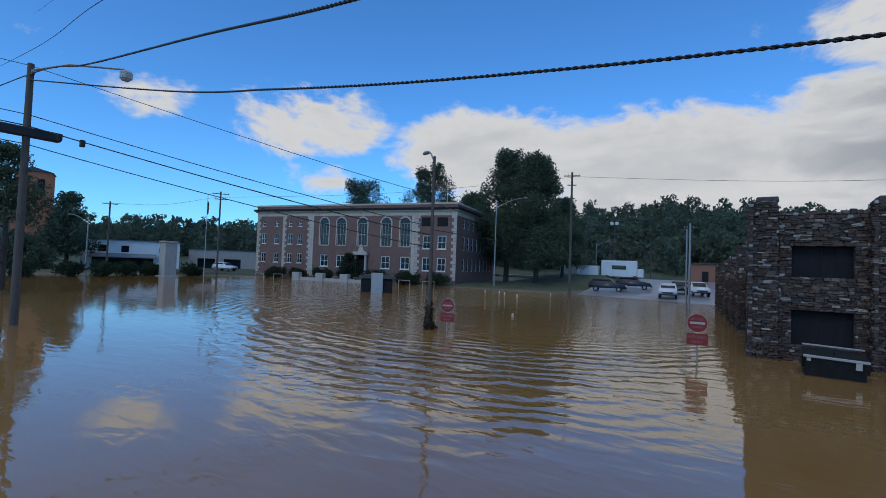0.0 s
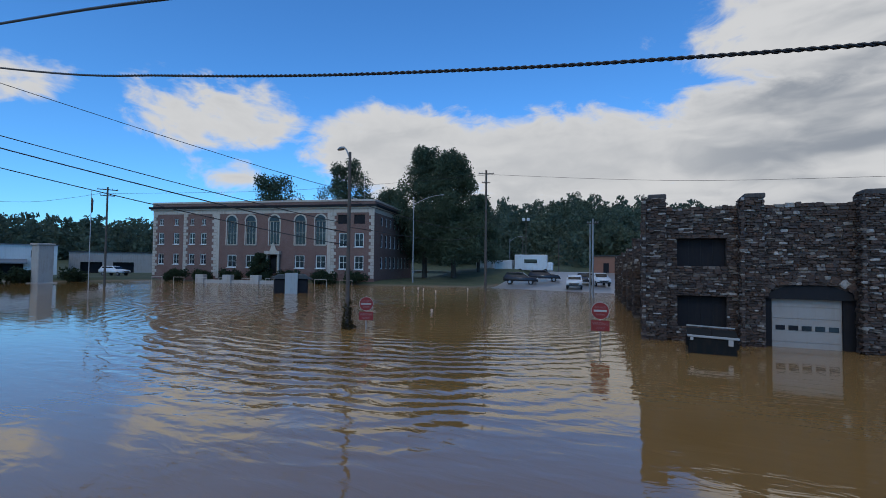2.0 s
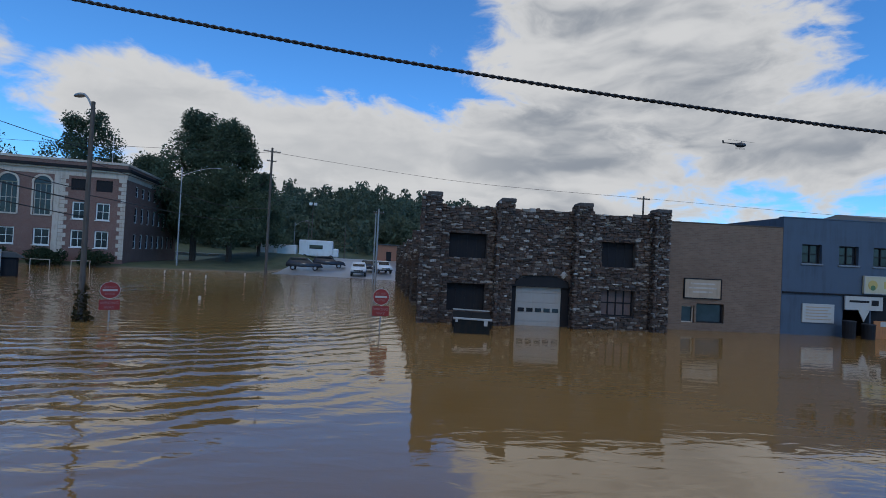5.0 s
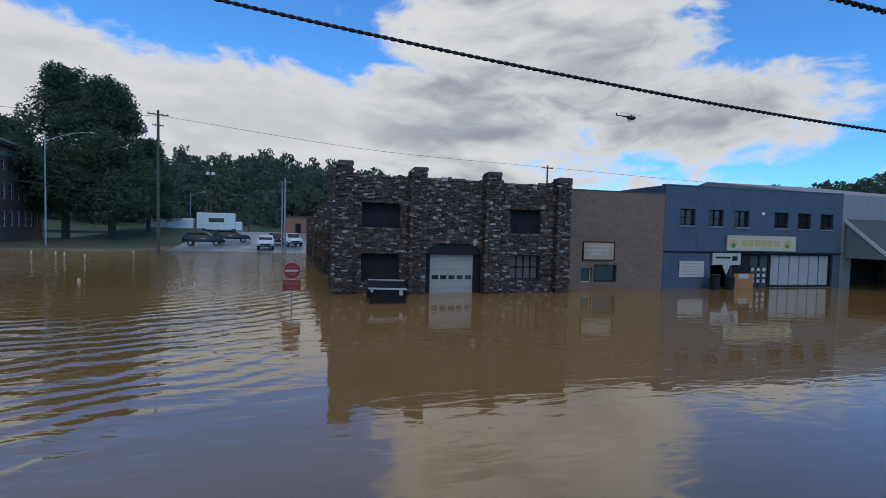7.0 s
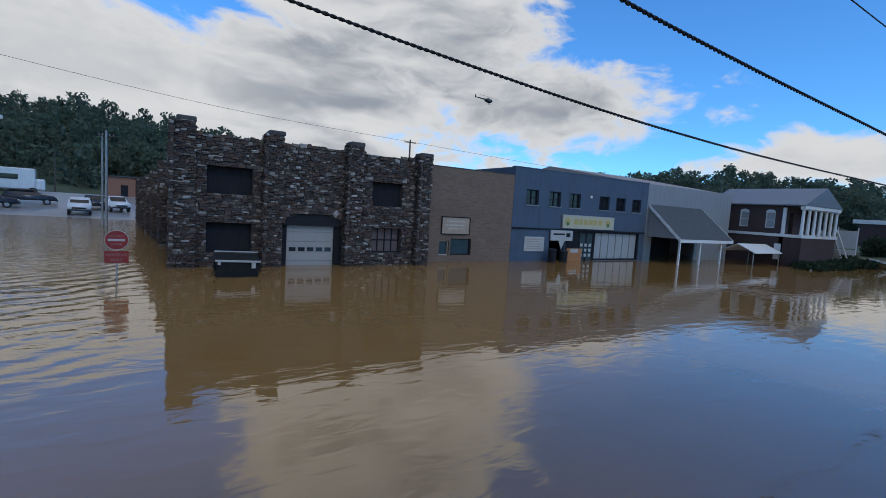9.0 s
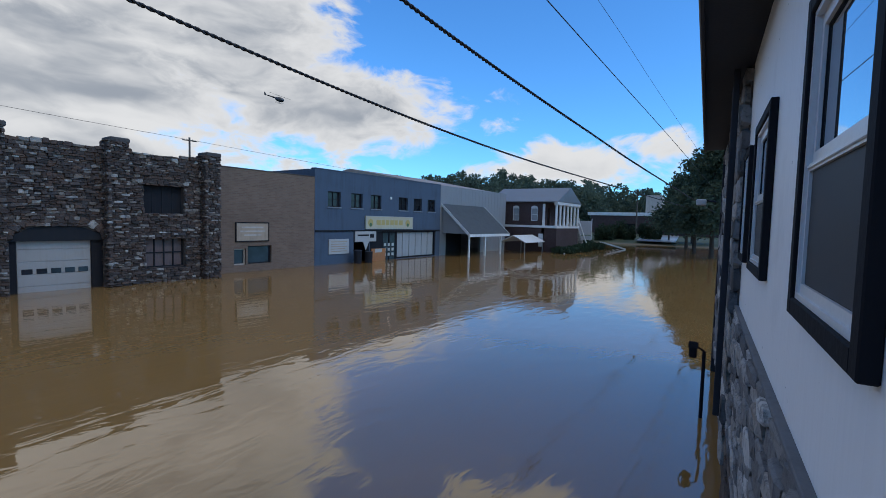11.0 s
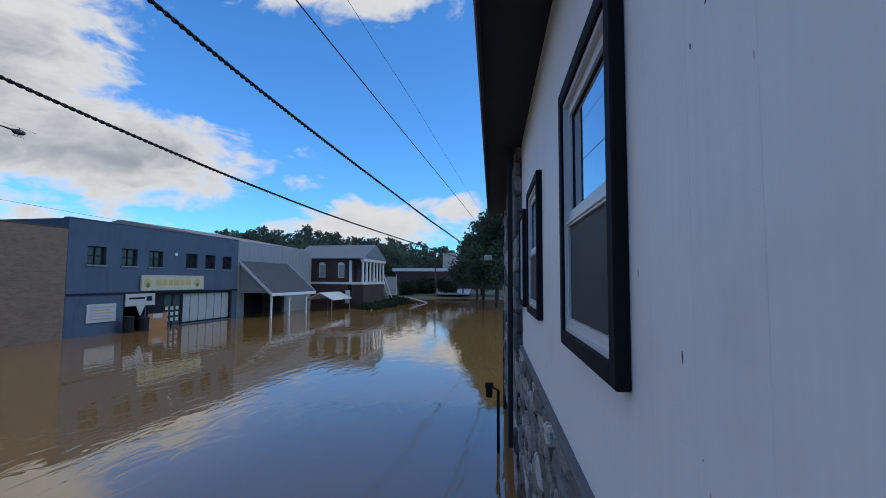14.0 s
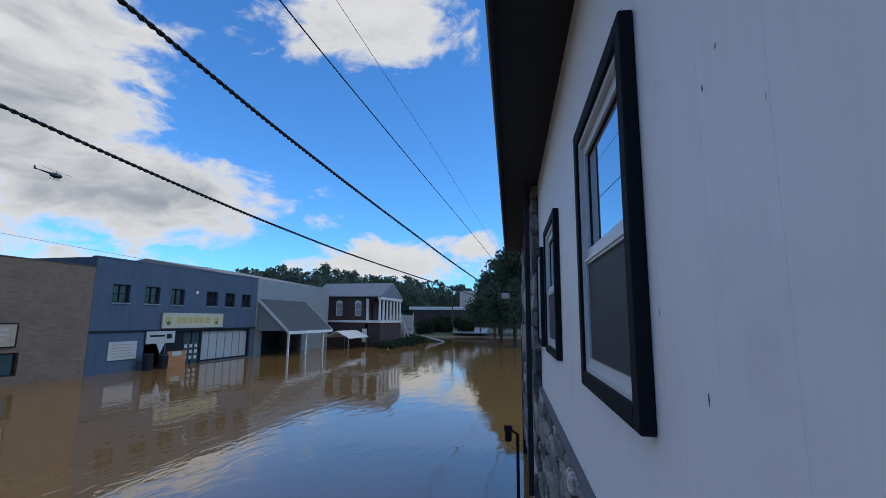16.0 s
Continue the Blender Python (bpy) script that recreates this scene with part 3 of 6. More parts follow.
def stone_parts(stones, parent, shapes, mat, y, face=-1):
    """Stones as objects of their own on a face at y."""
    made = {}
    for k, (cx, cz, w, h, d) in enumerate(stones):
        me = shapes[k % len(shapes)]
        if not me.materials:
            me.materials.append(mat)
        ob = new("stone", me)
        ob.parent = parent
        ob.matrix_basis = Matrix.Translation((cx, y + face * d * 0.3, cz)) @ pose(0, 0, 0, 0, RNG.uniform(-6, 6), 0) @ Matrix.Diagonal((w, d + 0.04, h, 1))


def stone_mesh(name, stones, parent, mat, y, face=-1, m=None, rng=None):
    """Stones joined into one mesh."""
    src = stone_shapes(6, 21)
    base = []
    for me in src:
        base.append((np.array([v.co[:] for v in me.vertices]), [tuple(p.vertices) for p in me.polygons]))
    V, F, off = [], [], 0
    for k, (cx, cz, w, h, d) in enumerate(stones):
        v, f = base[k % 6]
        a = ((k * 7919) % 100 / 100.0 - 0.5) * 0.22
        vv = v * (w, d + 0.04, h)
        vv = np.stack([vv[:, 0] * math.cos(a) - vv[:, 2] * math.sin(a), vv[:, 1], vv[:, 0] * math.sin(a) + vv[:, 2] * math.cos(a)], 1)
        V.append(vv + (cx, y + face * d * 0.3, cz))
        F += [tuple(i + off for i in q) for q in f]
        off += len(v)
    me = quads_mesh(name, np.concatenate(V).tolist(), F, mat)
    ob = new(name, me)
    ob.parent = parent
    if m is not None:
        ob.matrix_basis = m
    tagged(ob, kind="stuff")
    return ob


def window(name, parent, x0, x1, z0, z1, y, frame_mat, bars=1, split=True, sill=True, fw=0.07, glass="glass", label=""):
    """A sash window set in an opening: frame with members, pane or panes, sill. The glass lies at y."""
    zm = (z0 + z1) / 2
    zr = [(z0 + fw, zm - 0.03), (zm + 0.03, z1 - fw)] if split else [(z0 + fw, z1 - fw)]
    w = (x1 - x0 - 2 * fw + 0.06) / (bars + 1)
    cells = [(x0 + fw + i * w, x0 + fw + (i + 1) * w - 0.06, a, b) for i in range(bars + 1) for a, b in zr]
    bm = panel(x0, x1, z0, z1, y - 0.06, y + 0.05, cells)
    ob = part(name, bm, M[frame_mat], parent, label)
    part("pane", box((x0 + fw, y - 0.004, z0 + fw), (x1 - fw, y + 0.004, z1 - fw)), M[glass], ob)
    if sill:
        part("sill", box((x0 - 0.08, y - 0.32, z0 - 0.10), (x1 + 0.08, y - 0.06, z0 - 0.005), 0.012), M[frame_mat], ob)
    return ob


# ---- stone garage building ----
FY = 25.2


def stone_building():
    b = thing("stone_building", "two-storey dark field stone garage building with square pillars", "building", pose(0, FY, 0))
    openings = [(1.52, 3.61, 3.62, 5.0), (1.52, 3.61, 0.67, 2.19), (5.15, 8.45, -0.9, 2.62), (10.15, 12.07, 3.47, 4.91), (10.2, 12.1, 0.75, 2.26)]
    part("wall", panel(0.3, 13.9, -0.9, 6.38, 0.0, 0.45, openings), M["mortar"], b)
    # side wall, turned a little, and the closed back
    # wall and boards are near black to paint the shade between side pillars
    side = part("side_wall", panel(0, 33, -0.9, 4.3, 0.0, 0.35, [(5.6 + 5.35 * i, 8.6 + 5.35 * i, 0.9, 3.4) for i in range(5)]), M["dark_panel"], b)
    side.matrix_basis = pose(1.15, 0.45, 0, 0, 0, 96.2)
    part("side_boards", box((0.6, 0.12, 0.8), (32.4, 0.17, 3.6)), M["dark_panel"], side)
    part("back_wall", box((-2.4, 32.6, -0.9), (13.9, 33.0, 4.7)), M["mortar"], b)
    part("inner_side", box((13.5, 0.45, -0.9), (13.9, 32.6, 6.2)), M["mortar"], b)
    part("roof", prism(bmesh.new(), [(1.15, 0.46), (13.5, 0.46), (13.5, 32.6), (-2.3, 32.6)], 2, 4.6, 4.75), M["shingle"], b)
    rng = np.random.RandomState(3)
    # boarded and dark windows
    for x0, x1, z0, z1 in (openings[0], openings[1], openings[3]):
        w = part("window", box((x0, 0.26, z0), (x1, 0.32, z1)), M["dark_panel"], b, "dark boarded window")
        bm = bmesh.new()
        for i in range(1, 4):
            xm = x0 + (x1 - x0) * i / 4
            bx(bm, (xm - 0.02, 0.235, z0), (xm + 0.02, 0.26, z1))
        part("batten", bm, M["dark"], w)
        part("lintel", box((x0 - 0.15, -0.05, z1), (x1 + 0.15, 0.3, z1 + 0.16), 0.02), M["dark_panel"], w)
    window("window", b, *openings[4], 0.25, "dark_panel", bars=3, glass="old_curtain", label="small-paned window with faded curtains")
    part("curtain", box((10.35, 0.36, 0.9), (10.8, 0.40, 2.1)), M["limestone"], b)
    # dark sheet that paints the shade behind the openings
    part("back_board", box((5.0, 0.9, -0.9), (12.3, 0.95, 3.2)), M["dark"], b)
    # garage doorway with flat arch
    # the fill stands proud of the wall; its dark colour paints the arch's shade
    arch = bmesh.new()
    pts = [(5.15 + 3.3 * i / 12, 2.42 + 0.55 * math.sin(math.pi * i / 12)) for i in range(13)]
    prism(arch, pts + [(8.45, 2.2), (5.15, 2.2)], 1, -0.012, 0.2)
    part("arch_panel", arch, M["dark"], b, "arch fill with its shade put into a near-black colour")
    for x0, x1 in ((5.15, 5.40), (8.0, 8.45)):
        part("jamb", box((x0, 0.12, -0.9), (x1, 0.44, 2.4), 0.015), M["dark_panel"], b)
    door = part("garage_door", box((5.40, 0.24, -0.9), (8.0, 0.30, 2.31)), M["garage"], b, "pale sectional garage door with five small windows")
    for i in range(6):
        z = -0.8 + 0.53 * i
        part("panel", box((5.43, 0.215, z), (7.97, 0.24, min(z + 0.51, 2.30)), 0.008), M["garage"], door)
    for i in range(5):
        x = 5.56 + 0.49 * i
        part("pane", box((x, 0.195, 0.78), (x + 0.36, 0.217, 1.0), 0.004), M["glass"], door)
    # voussoirs over the arch
    for i in range(13):
        a = math.pi * i / 12
        ob = new("stone", VOUSS)
        ob.parent = b
        ob.matrix_basis = Matrix.Translation((6.8 - 1.72 * math.cos(a), -0.03, 2.42 + 0.74 * math.sin(a))) @ pose(0, 0, 0, 0, math.degrees(a) - 90, 0) @ Matrix.Diagonal((0.34, 0.2, 0.36, 1))
    # pillars
    pillars = [(0.0, 1.05), (4.15, 5.07), (8.50, 9.42), (12.98, 13.9)]
    top = [7.2, 7.05, 7.02, 6.9]
    for (x0, x1), zt in zip(pillars, top):
        p = part("pillar", box((x0 + 0.06, -0.30, -0.9), (x1 - 0.06, 0.62, zt - 0.2)), M["mortar"], b)
        xm = (x0 + x1) / 2 + 0.1
        part("cap", box((xm - 0.42, -0.36, zt - 0.24), (xm + 0.42, 0.62, zt), 0.05), M["stone_cap"], p)
        pst = lay_stones(x0, x1, -0.4, zt - 0.2, [], rng, 0.07, 0.15, 0.13, 0.4)
        stone_mesh("stone_facing", pst, p, M["stone_joined"], -0.30)
        lay = lay_stones(-0.32, 0.62, -0.4, zt - 0.2, [], rng, 0.07, 0.15, 0.13, 0.4)
        stone_mesh("stone_facing", lay, p, M["stone_joined"], 0, m=pose(x0 + 0.06, 0, 0, 0, 0, -90))
    # stepped parapet between pillars
    for x0, x1, zt in ((1.05, 4.15, 6.45), (5.07, 8.45, 6.35), (9.42, 12.98, 6.42)):
        part("coping", box((x0, 0.06, 6.38), (x1, 0.5, zt + 0.02), 0.02), M["mortar"], b)
        rough = []
        x = x0
        while x < x1 - 0.1:
            w = min(rng.uniform(0.18, 0.5), x1 - x)
            hh = rng.uniform(0.06, 0.24)
            rough.append((x + w / 2, 6.36 + hh / 2, w, hh, rng.uniform(0.1, 0.25)))
            x += w
        stone_mesh("coping_course", rough, b, M["stone_joined"], 0.05)
    # side pillars
    for i, zt in enumerate((6.2, 5.5, 5.0, 4.8, 4.65, 4.6)):
        d = 4.4 + 5.35 * i
        p = part("side_pillar", box((d - 0.32, 0.3, -0.9), (d + 0.32, 0.68, zt)), M["mortar"], side)
        pst = lay_stones(d - 0.36, d + 0.36, -0.4, zt + 0.1, [], rng, 0.1, 0.2, 0.16, 0.4)
        stone_mesh("stone_facing", pst, p, M["stone_joined"], 0.68, 1)
        lay = lay_stones(0.33, 0.76, -0.4, zt + 0.06, [], rng, 0.1, 0.2, 0.16, 0.4)
        stone_mesh("stone_facing", lay, p, M["stone_joined"], 0, m=pose(d - 0.32, 0, 0, 0, 0, 90), face=1)
    st = lay_stones(0.9, 13.3, -0.4, 6.38, openings[:2] + [(5.1, 8.5, -1, 2.9)] + openings[3:] + [(a, c, -1, 9) for a, c in pillars], rng, 0.075, 0.165, 0.13, 0.42)
    return b, st


VOUSS = stone_shapes(1, 4)[0]
VOUSS.materials.append(M["stone"])
STONE_HOUSE, FRONT_STONES = stone_building()


# ---- brick store, blue store, grey shed with porch ----
SY = 26.4


def brick_store():
    b = thing("brick_store", "low tan brick store with a flat roof and one dark window", "building", pose(0, SY, 0))
    part("wall", panel(13.92, 21.7, -0.9, 6.36, 0, 0.35, [(16.5, 18.2, 0.46, 1.61), (15.6, 16.38, 0.44, 1.45)]), M["tan_brick"], b)
    part("coping", box((13.92, -0.03, 6.36), (21.7, 0.38, 6.43), 0.01), M["mortar"], b)
    part("roof", box((13.92, 0.35, 5.6), (21.7, 20, 5.75)), M["shingle"], b)
    part("back_wall", box((13.92, 20, -0.9), (21.7, 20.3, 6.0)), M["tan_brick"], b)
    window("window", b, 16.5, 18.2, 0.46, 1.61, 0.2, "dark_panel", bars=0, split=False, sill=False)
    window("window", b, 15.6, 16.38, 0.44, 1.45, 0.2, "limestone", bars=0, split=False, sill=False)
    # dark sheet in place of the shaded room
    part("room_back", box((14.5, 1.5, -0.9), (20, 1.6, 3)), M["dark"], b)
    s = thing("wall_sign", "weathered tan sign board in a dark frame on the brick wall", "sign", pose(15.66, SY - 0.03, 1.88))
    part("board", box((0.06, -0.03, 0.06), (2.25, 0.02, 1.16)), M["tan_sign"], s)
    bm = bmesh.new()
    for lo, hi in (((0, -0.06, 0), (2.31, 0.03, 0.06)), ((0, -0.06, 1.16), (2.31, 0.03, 1.22)), ((0, -0.06, 0.06), (0.06, 0.03, 1.16)), ((2.25, -0.06, 0.06), (2.31, 0.03, 1.16))):
        bx(bm, lo, hi)
    part("frame", bm, M["dark_panel"], s)
    for z, w in ((0.85, 1.5), (0.6, 1.7), (0.36, 1.2)):
        part("lettering", box((1.15 - w / 2, -0.036, z), (1.15 + w / 2, -0.03, z + 0.1)), M["limestone"], s)


def blue_store():
    b = thing("blue_store", "blue painted two-storey store with a row of small upper windows", "building", pose(0, SY, 0))
    ups = [(22.92, 24.17), (25.26, 26.5), (27.44, 28.70), (30.95, 32.2), (33.07, 34.28), (35.2, 36.42)]
    holes = [(a, c, 4.32, 5.46) for a, c in ups] + [(25.6, 27.3, -0.9, 1.6), (27.4, 36.6, -0.9, 2.46)]
    part("wall", panel(21.72, 37.3, -0.9, 7.0, 0, 0.35, holes), M["blue_wall"], b)
    part("side_wall", box((21.72, 0.35, -0.9), (22.0, 24, 7.0)), M["blue_wall"], b)
    part("side_wall", box((37.0, 0.35, -0.9), (37.3, 24, 6.9)), M["blue_wall"], b)
    part("back_wall", box((22, 23.7, -0.9), (37, 24, 6.6)), M["blue_wall"], b)
    part("roof", box((22, 0.35, 6.3), (37.0, 23.7, 6.4)), M["roof_metal"], b)
    part("coping", box((21.7, -0.04, 7.0), (37.32, 0.4, 7.07), 0.01), M["blue_wall"], b)
    part("ledge", box((21.75, -0.1, 2.48), (37.28, 0.0, 2.58), 0.01), M["dark_panel"], b)
    for a, c in ups:
        window("window", b, a, c, 4.32, 5.46, 0.22, "dark_panel", bars=1, split=True, sill=False, label="dark upper window with pale sill")
        part("sill", box((a - 0.06, -0.07, 4.22), (c + 0.06, 0.1, 4.32), 0.01), M["roof_metal"], b)
    # near-black sheet, painted shade of the shop's interior
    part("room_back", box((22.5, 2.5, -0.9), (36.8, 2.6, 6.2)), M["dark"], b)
    # shop front
    part("door_frame", panel(29.0, 30.8, -0.9, 2.46, 0.1, 0.22, [(29.1, 29.85, -0.8, 2.3), (29.95, 30.7, -0.8, 2.3)]), M["dark_panel"], b)
    part("door_pane", box((29.1, 0.15, -0.8), (30.7, 0.17, 2.3)), M["glass"], b)
    for k in range(9):
        part("notice", box((29.2 + 0.5 * (k % 3), 0.09, 0.35 + 0.42 * (k // 3)), (29.2 + 0.5 * (k % 3) + 0.28, 0.1, 0.6 + 0.42 * (k // 3)), 0.0), M["white_sign"], b)
    part("window_frame", panel(30.8, 36.6, 0.05, 2.46, 0.08, 0.2, [(30.9, 36.5, 0.15, 2.36)]), M["dark_panel"], b)
    for k in range(12):
        x = 30.92 + k * 0.465
        part("curtain_strip", box((x, 0.22 + 0.03 * (k % 2), 0.16), (x + 0.44, 0.26 + 0.03 * (k % 2), 2.35), 0.01), M["curtain"], b)
    part("apron", box((30.8, 0.02, -0.9), (36.6, 0.3, 0.05)), M["blue_wall"], b)
    part("shop_side", box((27.4, 0.12, -0.9), (29.0, 0.2, 2.46)), M["dark_panel"], b)
    part("vent", box((29.75, -0.08, 5.2), (30.0, 0.0, 5.42), 0.02), M["white_trim"], b)
    # loose things on the front
    s = thing("banner_sign", "long cream banner with faded yellow lettering on the blue front", "sign", pose(26.75, SY - 0.1, 2.66))
    part("board", box((0, -0.06, 0), (6.05, 0.06, 1.08), 0.01), M["banner"], s)
    bm = bmesh.new()
    for lo, hi in (((0, -0.08, 0), (6.05, -0.06, 0.05)), ((0, -0.08, 1.03), (6.05, -0.06, 1.08)), ((0, -0.08, 0.05), (0.06, -0.06, 1.03)), ((5.99, -0.08, 0.05), (6.05, -0.06, 1.03))):
        bx(bm, lo, hi)
    part("border", bm, M["white_sign"], s)
    for x, w in ((1.25, 0.5), (1.85, 0.4), (2.4, 0.42), (2.95, 0.45), (3.5, 0.42), (4.1, 0.5)):
        part("lettering", box((x, -0.066, 0.34), (x + w, -0.06, 0.76)), M["yellow"], s)
    for x in (0.55, 5.3):
        part("emblem", rod((x, -0.075, 0.52), (x, -0.06, 0.52), 0.30, 0.30, 14), M["yellow"], s)
        part("emblem_centre", rod((x, -0.083, 0.36), (x, -0.075, 0.36), 0.16, 0.16, 10), M["green"], s)
    n = thing("notice_board", "white printed notice board on the blue wall", "sign", pose(23.0, SY - 0.06, 0.77))
    part("board", box((0, -0.03, 0), (2.0, 0.05, 1.13), 0.01), M["white_sign"], n)
    for k in range(5):
        part("lettering", box((0.2, -0.036, 0.18 + 0.18 * k), (1.8 - 0.2 * (k % 2), -0.03, 0.24 + 0.18 * k)), M["tan_sign"], n)
    h = thing("hanging_sign", "white shop sign with dark print beside the door", "sign", pose(25.57, SY - 0.16, 1.65))
    part("board", box((0, -0.03, 0.0), (2.38, 0.06, 0.82), 0.01), M["white_sign"], h)
    part("lettering", box((0.25, -0.036, 0.45), (1.5, -0.03, 0.58)), M["dark_panel"], h)
    part("lettering", box((1.65, -0.036, 0.30), (2.1, -0.03, 0.62)), M["dark_panel"], h)
    part("arrow", prism(bmesh.new(), [(0.85, 0.0), (1.55, 0.0), (1.2, -0.7)], 1, -0.02, 0.02), M["white_sign"], h)
    o = thing("orange_board", "orange-brown plywood board standing before the shop", "board", pose(27.36, SY - 0.25, -0.9))
    part("sheet", box((0, 0, 0), (1.7, 0.05, 1.95), 0.005), M["orange"], o)
    part("paper", box((0.4, -0.012, 1.62), (1.25, -0.001, 1.92)), M["white_sign"], o)
    for x, z, hh in ((24.95, -0.9, 1.9), (26.15, -0.9, 1.75)):
        p = thing("barrel", "dark plastic barrel half under water", "barrel", pose(x + 0.4, SY - 0.7, z), group="barrels")
        part("body", rod((0, 0, 0), (0, 0, hh), 0.3, 0.33, 14), M["dark_panel"], p)
        part("rim", rod((0, 0, hh), (0, 0, hh + 0.05), 0.35, 0.34, 14), M["charcoal_and_eave_shade"], p)


def grey_shed():
    b = thing("grey_shed", "long grey metal-sided building with a low roof", "building", pose(0, SY, 0))
    part("wall", panel(37.32, 51.4, -0.9, 7.0, 0, 0.3, [(38.4, 45.4, -0.8, 2.25)]), M["grey_wall"], b)
    bm = bmesh.new()
    prism(bm, [(0.3, 7.0), (13, 9.2), (26, 7.0)], 0, 37.35, 51.38)
    part("roof", bm, M["beige_roof"], b)
    part("side_wall", box((51.1, 0.3, -0.9), (51.4, 26, 6.95)), M["grey_wall"], b)
    part("room_back", box((38, 3.0, -0.9), (46, 3.1, 3.0)), M["dark"], b)
    for k in range(19):
        x = 37.5 + 0.73 * k
        part("rib", box((x, -0.009, 2.4 if 38 < x < 45.6 else -0.5), (x + 0.03, 0.0, 6.95)), M["grey_wall"], b)
    p = thing("porch", "grey shingled lean-to porch on white posts", "porch", pose(0, SY, 0))
    x0, x1, yo, zt, zb = 37.7, 45.8, -3.1, 5.03, 2.30
    bm = bmesh.new()
    prism(bm, [(-0.02, zt), (yo - 0.25, zb - 0.18), (yo - 0.25, zb - 0.05), (-0.02, zt + 0.14)], 0, x0 - 0.15, x1 + 0.15)
    part("roof", bm, M["shingle"], p)
    for xe in (x0 - 0.19, x1 + 0.16):
        bm = bmesh.new()
        prism(bm, [(-0.02, zt - 0.12), (yo - 0.28, zb - 0.34), (yo - 0.28, zb - 0.02), (-0.02, zt + 0.17)], 0, xe, xe + 0.04)
        part("barge_board", bm, M["white_trim"], p)
    part("gable", prism(bmesh.new(), [(-0.03, zt - 0.1), (yo, zb - 0.05), (-0.03, zb - 0.05)], 0, x0, x0 + 0.1), M["grey_wall"], p)
    part("fascia", box((x0 - 0.15, yo - 0.30, zb - 0.32), (x1 + 0.15, yo - 0.25, zb - 0.05)), M["white_trim"], p)
    for x in (37.9, 41.0, 44.4):
        part("post", box((x - 0.08, yo - 0.08, -0.9), (x + 0.08, yo + 0.08, zb - 0.1), 0.01), M["white_trim"], p)


brick_store()
blue_store()
grey_shed()


# ---- brick house with columns ----
def column_house():
    h = thing("brick_house", "dark brick house on a high basement with a white columned porch", "house", pose(53, 0, 0))
    y0, y1, zd, ze = 21.95, 29.5, 3.05, 6.05
    part("wall", panel(-y1, -y0, -0.9, ze, 0, 0.3, [(-26.2, -25.3, 3.75, 5.35), (-23.7, -22.8, 3.75, 5.35), (-22.6, -22.0, 0.6, 2.2)]), M["dark_brick"], h).matrix_basis = pose(0, 0, 0, 0, 0, -90)
    part("front_wall", panel(0, 8, -0.9, ze, y0, y0 + 0.3, [(1.0, 1.9, zd, 5.4), (3.4, 4.6, zd, 5.5), (5.8, 6.7, zd, 5.4)]), M["dark_brick"], h)
    part("far_wall", box((7.7, y0 + 0.3, -0.9), (8, y1, ze)), M["dark_brick"], h)
    part("room_back", box((0.6, y0 + 0.9, -0.9), (7.5, y0 + 1.0, ze)), M["dark"], h)
    for ya, yb in ((25.3, 26.2), (22.8, 23.7)):
        w = part("window", panel(ya, yb, 3.75, 5.35, 0, 0.1, [(ya + 0.08, yb - 0.08, 3.83, 4.52), (ya + 0.08, yb - 0.08, 4.58, 5.27)]), M["white_trim"], h, "white sash window with an arched head")
        w.matrix_basis = Matrix(((0, 1, 0, 0.1), (1, 0, 0, 0), (0, 0, 1, 0), (0, 0, 0, 1)))
        part("blind", box((ya + 0.08, 0.05, 3.83), (yb - 0.08, 0.07, 5.27)), M["curtain"], w)
        part("head", prism(bmesh.new(), [(ya + (yb - ya) * (0.5 - 0.5 * math.cos(math.pi * i / 8)), 5.35 + 0.28 * math.sin(math.pi * i / 8)) for i in range(9)], 1, -0.13, -0.02), M["white_trim"], w)
    part("basement_window", box((-0.02, 22.0, 0.6), (0.02, 22.6, 2.2)), M["white_trim"], h)
    part("water_table", box((-0.14, y0 - 1.7, zd - 0.12), (0.0, y1, zd + 0.16), 0.01), M["white_trim"], h)
    part("deck", box((0.0, y0 - 1.7, zd - 0.15), (8, y0, zd + 0.1), 0.01), M["white_trim"], h)
    part("basement", box((0.1, y0 - 1.6, -0.9), (7.9, y0, zd - 0.15)), M["dark_brick"], h)
    part("entablature", box((-0.15, y0 - 1.75, ze - 0.30), (8.15, y0 - 1.3, ze + 0.05), 0.02), M["white_trim"], h)
    part("eave", box((-0.35, y0 - 1.3, ze), (-0.02, y1 + 0.2, ze + 0.12)), M["roof_metal"], h)
    bm = bmesh.new()
    prism(bm, [(-0.4, ze + 0.06), (4.0, ze + 2.0), (8.4, ze + 0.06)], 1, y0 - 1.8, y1 + 0.2)
    part("roof", bm, M["roof_metal"], h)
    for i in range(7):
        x = 0.12 + 7.7 * i / 6
        c = part("column", rod((x, y0 - 1.5, zd + 0.16), (x, y0 - 1.5, ze - 0.36), 0.16, 0.13, 12), M["white_trim"], h)
        part("base", box((x - 0.2, y0 - 1.7, zd + 0.1), (x + 0.2, y0 - 1.3, zd + 0.2), 0.01), M["white_trim"], c)
        part("capital", box((x - 0.18, y0 - 1.68, ze - 0.38), (x + 0.18, y0 - 1.32, ze - 0.30), 0.01), M["white_trim"], c)
    part("pilaster", box((-0.05, y0 - 0.05, zd + 0.1), (0.2, y0 + 0.2, ze - 0.2)), M["white_trim"], h)
